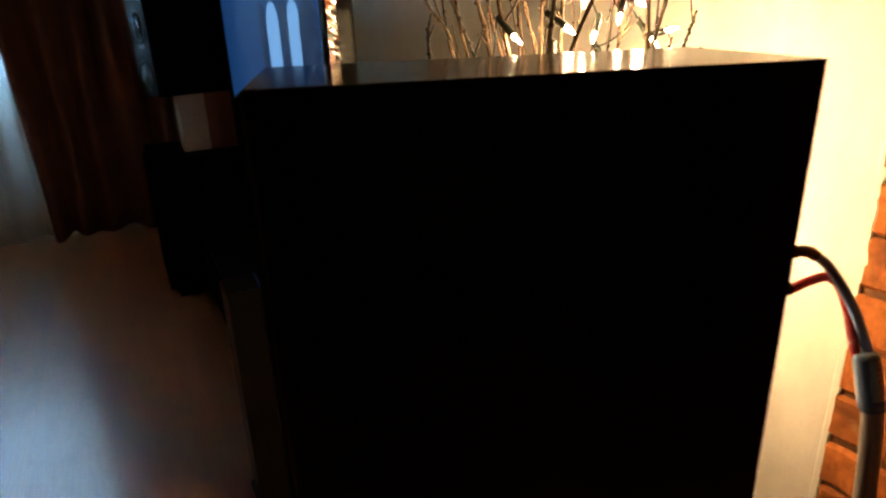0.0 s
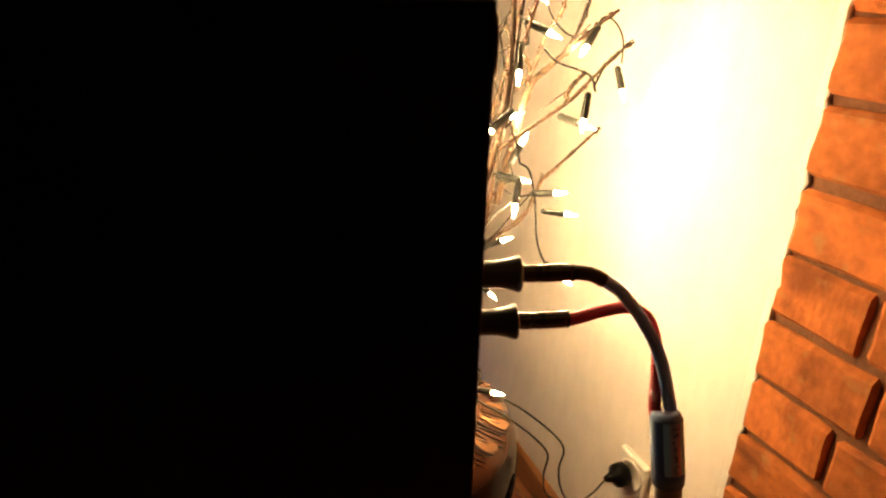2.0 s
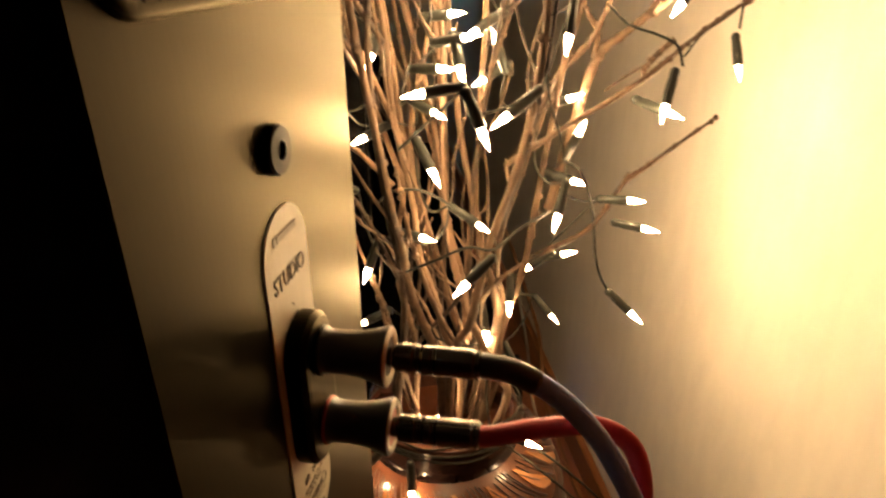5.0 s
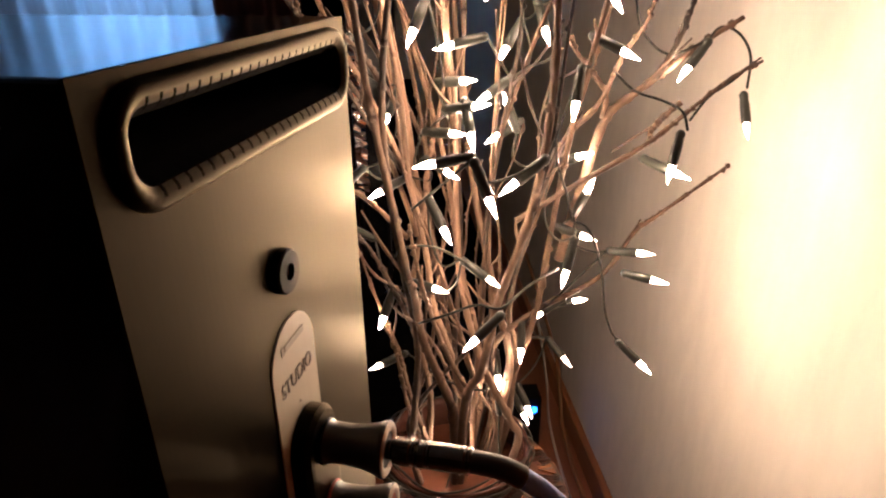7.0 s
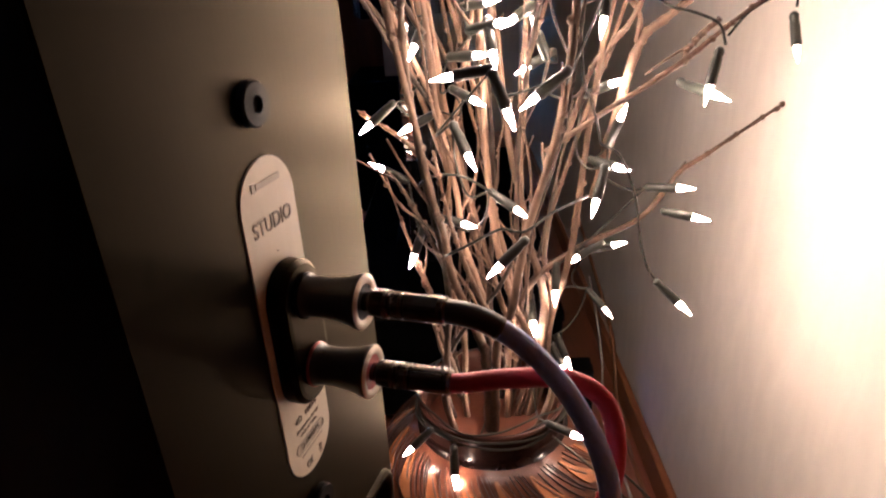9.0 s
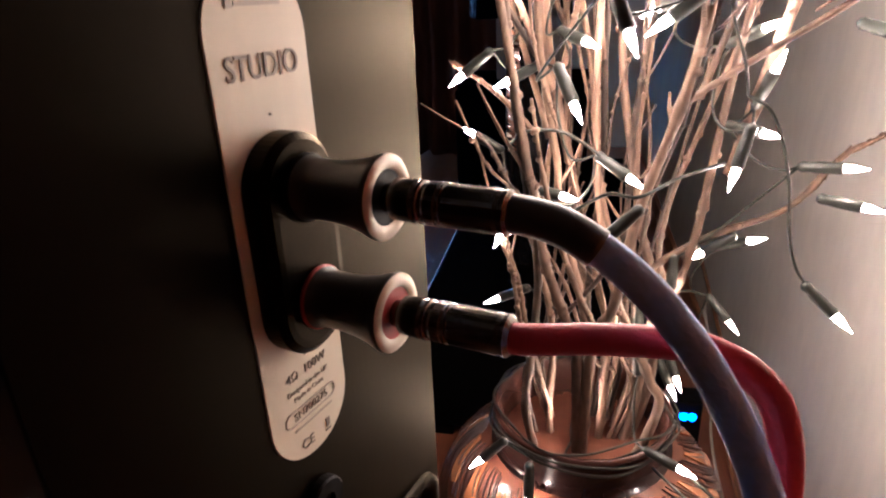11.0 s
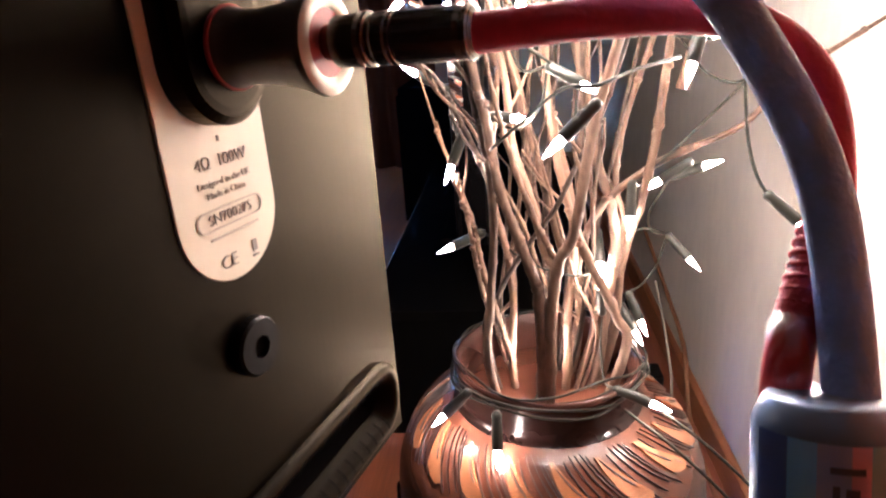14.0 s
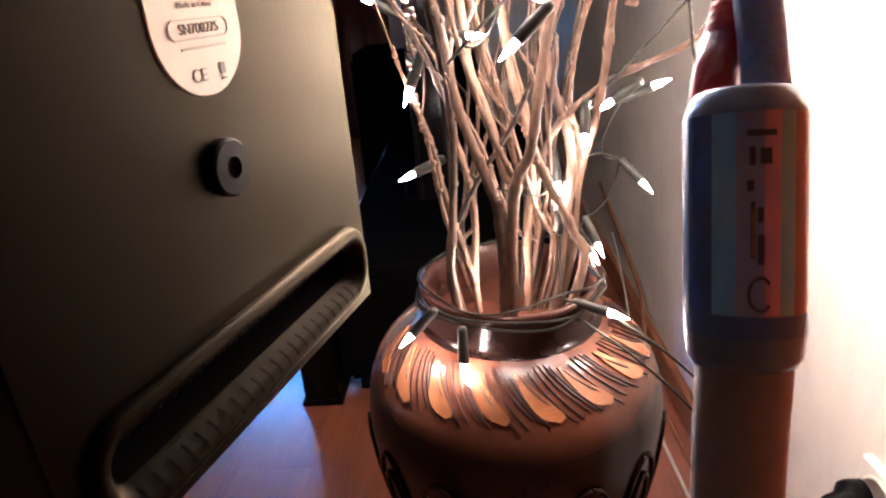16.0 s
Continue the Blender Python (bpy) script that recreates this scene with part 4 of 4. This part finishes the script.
# ---- fairy lights ----
string = thing("fairy_lights", "string of lit warm white fairy lights wound through twigs", "fairy lights")
ENDS = []


def light(place, back, lamp=LAMP):
    """One bulb at place, with its sleeve running back from it."""
    p, b = Vector(place), Vector(back).normalized()
    turn = Matrix.Translation(p) @ b.to_track_quat("Z", "Y").to_matrix().to_4x4()
    sl = part("sleeve", turned(bmesh.new(), [(0.0036, 0.005), (0.0044, 0.0065), (0.0043, 0.022), (0.0036, 0.0285), (0.0040, 0.0295), (0.0040, 0.0325), (0.0022, 0.035)], turn, 10), SLEEVE, string, "dark green bulb sleeve", True)
    part("bulb", turned(bmesh.new(), [(0.0024, 0.0055), (0.0026, 0.003), (0.0025, 0.000), (0.0017, -0.0036), (0.0007, -0.0078), (0.0002, -0.0105)], turn, 10), lamp, sl, "glowing warm white pointed bulb", True)
    if p.x < 0.17 or p.z > 0.85:
        ENDS.append(p + b * 0.034)


light((-0.007, 0.400, 0.901), (0.86, 0.48, 0.19))
light((0.033, 0.440, 0.892), (0.38, 0.54, 0.75))
light((0.132, 0.420, 0.895), (-0.87, 0.28, 0.39))
light((0.183, 0.470, 0.875), (0.54, 0.45, 0.72))
light((0.250, 0.513, 0.819), (-0.14, 0.48, 0.87), WEAK)
light((0.176, 0.425, 0.801), (0.17, 0.34, 0.92))
light((0.184, 0.435, 0.796), (-0.90, 0.35, 0.28))
light((0.009, 0.400, 0.875), (-0.87, 0.48, -0.14))
light((0.024, 0.370, 0.862), (-0.90, 0.39, -0.20))
light((0.020, 0.420, 0.858), (0.69, 0.53, 0.48))
light((0.037, 0.440, 0.851), (0.24, 0.47, -0.85))
light((0.004, 0.380, 0.837), (-0.89, 0.45, -0.09))
light((0.020, 0.360, 0.838), (-0.28, 0.56, 0.78))
light((-0.066, 0.420, 0.836), (0.27, 0.53, 0.80))
light((-0.003, 0.310, 0.832), (0.91, 0.40, 0.12))
light((0.024, 0.460, 0.814), (0.69, 0.62, 0.37))
light((0.095, 0.400, 0.856), (0.08, 0.41, 0.91))
light((0.104, 0.450, 0.804), (-0.82, 0.41, -0.41))
light((0.112, 0.432, 0.781), (-0.33, 0.33, -0.89))
light((0.043, 0.306, 0.807), (-0.43, 0.33, 0.84))
light((0.054, 0.329, 0.813), (0.73, 0.36, 0.58))
light((-0.005, 0.400, 0.797), (-0.81, 0.54, 0.22))
light((-0.001, 0.360, 0.759), (-0.51, 0.34, 0.79))
light((-0.081, 0.430, 0.764), (0.82, 0.39, 0.43))
light((-0.116, 0.420, 0.768), (0.72, 0.31, 0.62))
light((-0.128, 0.463, 0.715), (0.82, 0.29, -0.50))
light((-0.121, 0.420, 0.886), (0.69, 0.46, 0.55))
light((-0.016, 0.397, 0.686), (-0.93, 0.37, 0.00))
light((0.036, 0.378, 0.709), (-0.86, 0.33, 0.40), WEAK)
light((0.097, 0.384, 0.717), (0.17, 0.42, 0.89))
light((0.113, 0.430, 0.735), (-0.85, 0.53, 0.05))
light((0.168, 0.466, 0.707), (-0.95, 0.28, -0.11))
light((0.184, 0.466, 0.679), (-0.96, 0.27, 0.05))
light((0.072, 0.485, 0.618), (0.79, 0.31, 0.53))
light((0.113, 0.500, 0.632), (-0.88, 0.25, -0.40))
light((0.029, 0.318, 0.684), (0.65, 0.34, 0.68))
light((-0.073, 0.400, 0.645), (0.28, 0.36, 0.89))
light((-0.091, 0.430, 0.569), (0.85, 0.37, 0.37), WEAK)
light((0.059, 0.440, 0.598), (-0.04, 0.38, 0.92))
light((0.036, 0.450, 0.554), (-0.20, 0.50, 0.84))
light((0.039, 0.430, 0.549), (0.00, 0.33, -0.95))
light((0.105, 0.533, 0.533), (-0.70, 0.32, 0.64), WEAK)
light((0.176, 0.427, 0.607), (-0.76, 0.26, 0.60))
light((-0.007, 0.420, 0.485), (-0.02, 0.22, -0.98))
light((0.067, 0.500, 0.480), (-0.47, 0.47, 0.75), WEAK)
light((-0.021, 0.335, 0.439), (-0.09, 0.31, 0.94))
light((-0.071, 0.345, 0.456), (0.65, 0.27, 0.71))
light((-0.008, 0.420, 0.468), (-0.09, 0.31, -0.95))
light((0.063, 0.500, 0.469), (-0.54, 0.49, 0.69), WEAK)
light((0.035, 0.450, 0.522), (-0.27, 0.53, 0.80), WEAK)
light((-0.030, 0.380, 0.911), (0.26, 0.51, 0.82))
light((0.067, 0.450, 0.906), (-0.32, 0.53, 0.79))
light((0.120, 0.430, 0.932), (-0.47, 0.47, 0.75))
light((0.028, 0.400, 0.942), (0.41, 0.58, 0.70))
light((-0.010, 0.380, 0.951), (-0.63, 0.52, 0.58))
light((0.068, 0.420, 0.961), (0.41, 0.58, 0.70))
light((-0.060, 0.420, 0.943), (-0.55, 0.46, 0.69))
light((0.163, 0.470, 0.943), (-0.74, 0.62, -0.25))
light((0.015, 0.400, 0.980), (0.41, 0.58, 0.70))
light((0.104, 0.440, 0.976), (-0.72, 0.52, 0.46))
light((0.090, 0.390, 0.470), (-0.95, 0.2, 0.15))

# cord from sleeve to sleeve
rest = ENDS[1:]
here, order = ENDS[0], [ENDS[0]]
while rest:
    nxt = min(rest, key=lambda q: (q - here).length)
    rest.remove(nxt)
    order.append(nxt)
    here = nxt
random.seed(5)
for p, q in zip(order, order[1:]):
    gap = (q - p).length
    if gap > 0.11:
        continue
    bow = Vector((random.uniform(-0.3, 0.3), random.uniform(-0.3, 0.3), -0.28)) * min(gap, 0.12)
    part("wire", tube(bmesh.new(), [p, p.lerp(q, 0.3) + bow * 0.8, p.lerp(q, 0.7) + bow, q], 0.0011, 5, steps=5), CORD, string, smooth=True)


def loose_cord(*points):
    part("wire", tube(bmesh.new(), points, 0.0012, 6), CORD, string, smooth=True)


loose_cord((0.099, 0.385, 0.768), (0.114, 0.400, 0.754), (0.128, 0.420, 0.712), (0.135, 0.430, 0.667), (0.1425, 0.432, 0.642), (0.1512, 0.4358, 0.6265))
loose_cord((0.124, 0.420, 0.881), (0.140, 0.420, 0.867), (0.162, 0.420, 0.860), (0.178, 0.420, 0.852), (0.184, 0.420, 0.837))
loose_cord((0.197, 0.480, 0.896), (0.211, 0.500, 0.908), (0.229, 0.510, 0.902), (0.242, 0.513, 0.883), (0.244, 0.513, 0.855))
loose_cord((-0.047, 0.360, 0.733), (-0.038, 0.365, 0.741), (-0.016, 0.370, 0.742), (0.000, 0.375, 0.734), (0.012, 0.378, 0.725))
loose_cord((0.043, 0.500, 0.567), (0.063, 0.520, 0.567), (0.079, 0.530, 0.561))
loose_cord((0.074, 0.400, 0.894), (0.080, 0.390, 0.852), (0.084, 0.385, 0.818), (0.094, 0.385, 0.790), (0.099, 0.385, 0.768))
loose_cord((-0.026, 0.360, 0.671), (0.003, 0.340, 0.694), (0.031, 0.325, 0.715), (0.051, 0.320, 0.717), (0.068, 0.350, 0.722), (0.091, 0.380, 0.726))
loose_cord((0.243, 0.500, 0.880), (0.222, 0.470, 0.869), (0.201, 0.450, 0.858), (0.186, 0.430, 0.843))
loose_cord((0.040, 0.420, 0.873), (0.058, 0.420, 0.885), (0.073, 0.410, 0.892), (0.082, 0.410, 0.911))
for k, (r, z) in enumerate(((0.083, 0.470), (0.0845, 0.466), (0.0775, 0.4800))):
    ring = [(VX + (r + (0.003 + 0.003 * (k == 2)) * math.sin(5 * a + k)) * math.cos(a), VY + (r + 0.003 * math.cos(4 * a)) * math.sin(a), z + 0.004 * math.sin((3 + k % 2) * a + 2 * k)) for a in [i * 2 * math.pi / 20 for i in range(20)]]
    part("wire", tube(bmesh.new(), ring + [ring[0]], 0.0012, 5, steps=3), CORD, string, smooth=True)
lead = [(0.085, 0.40, 0.465), (0.125, 0.388, 0.445), (0.165, 0.385, 0.41), (0.186, 0.388, 0.378), (0.184, 0.392, 0.34), (0.192, 0.395, 0.30), (0.215, 0.405, 0.262), (0.245, 0.42, 0.262), (0.268, 0.432, 0.276)]
part("mains_lead", tube(bmesh.new(), lead, 0.0013, 6), CORD, string, smooth=True)
part("mains_lead", tube(bmesh.new(), [(x - 0.012 - 0.02 * z, y + 0.004, z - 0.012) for x, y, z in lead[:6]] + [lead[6]], 0.0013, 6), CORD, string, smooth=True)
plug_axis = Matrix.Translation((0.270, 0.434, 0.277)) @ (-OUT).to_track_quat("Z", "Y").to_matrix().to_4x4()
part("mains_plug", turned(bmesh.new(), [(0.004, 0), (0.0055, 0.004), (0.008, 0.012), (0.0165, 0.018), (0.0175, 0.022), (0.0175, 0.034)], plug_axis, 24), RUBBER, string, "black round mains plug", True)

# ---- wall socket and cords along the wall ----
socket = thing("wall_socket", "white double mains socket mounted on the plaster wall", "socket", ROOM)
part("cover", box((0.120, 0.0008, 0.239), (0.180, 0.012, 0.307), 0.0055, 3), WHITE, socket)
part("inset", turned(bmesh.new(), [(0.024, 0.012), (0.0235, 0.0145), (0.0205, 0.0145), (0.020, 0.0125)], Matrix.Translation((0.147, 0, 0.277)) @ Matrix.Rotation(radians(-90), 4, "X"), 32), WHITE, socket, "", True)
cord = part("electric_cable", tube(bmesh.new(), [at(0.30, 0.030, 0.0045), at(0.6, 0.034, 0.0045), at(0.76, 0.030, 0.02), at(0.83, 0.024, 0.07), at(0.90, 0.016, 0.112), at(1.08, 0.012, 0.150), at(1.35, 0.010, 0.205)], 0.0045, 8), BROWNCORD, None, smooth=True)
tagged(cord, "thin brown cord lying along the skirting board", "cord")
cord = part("electric_cable", tube(bmesh.new(), [at(0.30, 0.055, 0.0030), at(0.6, 0.06, 0.0030), at(0.8, 0.05, 0.004), at(0.92, 0.03, 0.03), at(1.02, 0.025, 0.09), at(1.1, 0.03, 0.16)], 0.0028, 8), WHITECORD, None, smooth=True)
tagged(cord, "thin white cord running down to the floor", "cord")

# ---- floor boards ----
random.seed(3)
board = bpy.data.meshes.new("board")
bm = box((0, 0, -0.006), (1.1998, 0.1274, 0.0), 0.0003, 1)
bm.to_mesh(board)
bm.free()
board.materials.append(FLOOR)
short = board.copy()
short.transform(Matrix.Diagonal((0.5, 1, 1, 1)))
rows_of_boards = int(WIDE / 0.1275)
for i in range(rows_of_boards):
    x = NEAR + (0.0 if i % 2 else -0.6) + 0.17 * (i % 3)
    while x < FAR - 0.05:
        a, b = max(x, NEAR), min(x + 1.2, FAR)
        if b - a > 0.05:
            ob = new("board", board if b - a > 1.19 else short)
            ob.parent = floor
            ob.matrix_basis = Matrix.Translation((a, 0.004 + i * 0.1275, 0)) @ Matrix.Diagonal((1 if b - a > 1.19 else (b - a - 0.001) / 0.5997, 1, 1, 1))
        x += 1.2

# ---- bricks ----
shapes = []
for k in range(6):
    bm = box((0, -0.014, 0), (0.215, 0.0, 0.067), 0.005, 1)
    bmesh.ops.subdivide_edges(bm, edges=[e for e in bm.edges if e.calc_length() > 0.03], cuts=3, use_grid_fill=True)
    for v in bm.verts:
        v.co += Vector((noise.noise(v.co * 30 + Vector((k, 0, 0))), 0.9 * noise.noise(v.co * 35 + Vector((0, k, 5))), noise.noise(v.co * 30 + Vector((9, 0, k))))) * 0.0034
    me = bpy.data.meshes.new("brick")
    bm.to_mesh(me)
    bm.free()
    me.materials.append(BRICK)
    shapes.append(me)
COURSE = 0.076
for row in range(int(HIGH / COURSE)):
    x = 0.004 - random.uniform(0, 0.004)
    first = True
    while x > -1.3 and (row < 18):
        width = 0.215 if not first or row in (9, 10, 11, 13) else 0.125 if row == 7 else 0.098 if row % 2 == 0 else 0.215
        first = False
        ob = new("brick", random.choice(shapes))
        ob.parent = wall_brick
        ob.matrix_basis = Matrix.Translation((x - width, 0.0024 + random.uniform(-0.0015, 0.001), 0.008 + row * COURSE + 0.010 + random.uniform(-0.002, 0.002))) @ Matrix.Rotation(random.uniform(-0.018, 0.018), 4, "Y") @ Matrix.Diagonal((width / 0.215, 1, 1, 1))
        x -= width + random.uniform(0.006, 0.012)
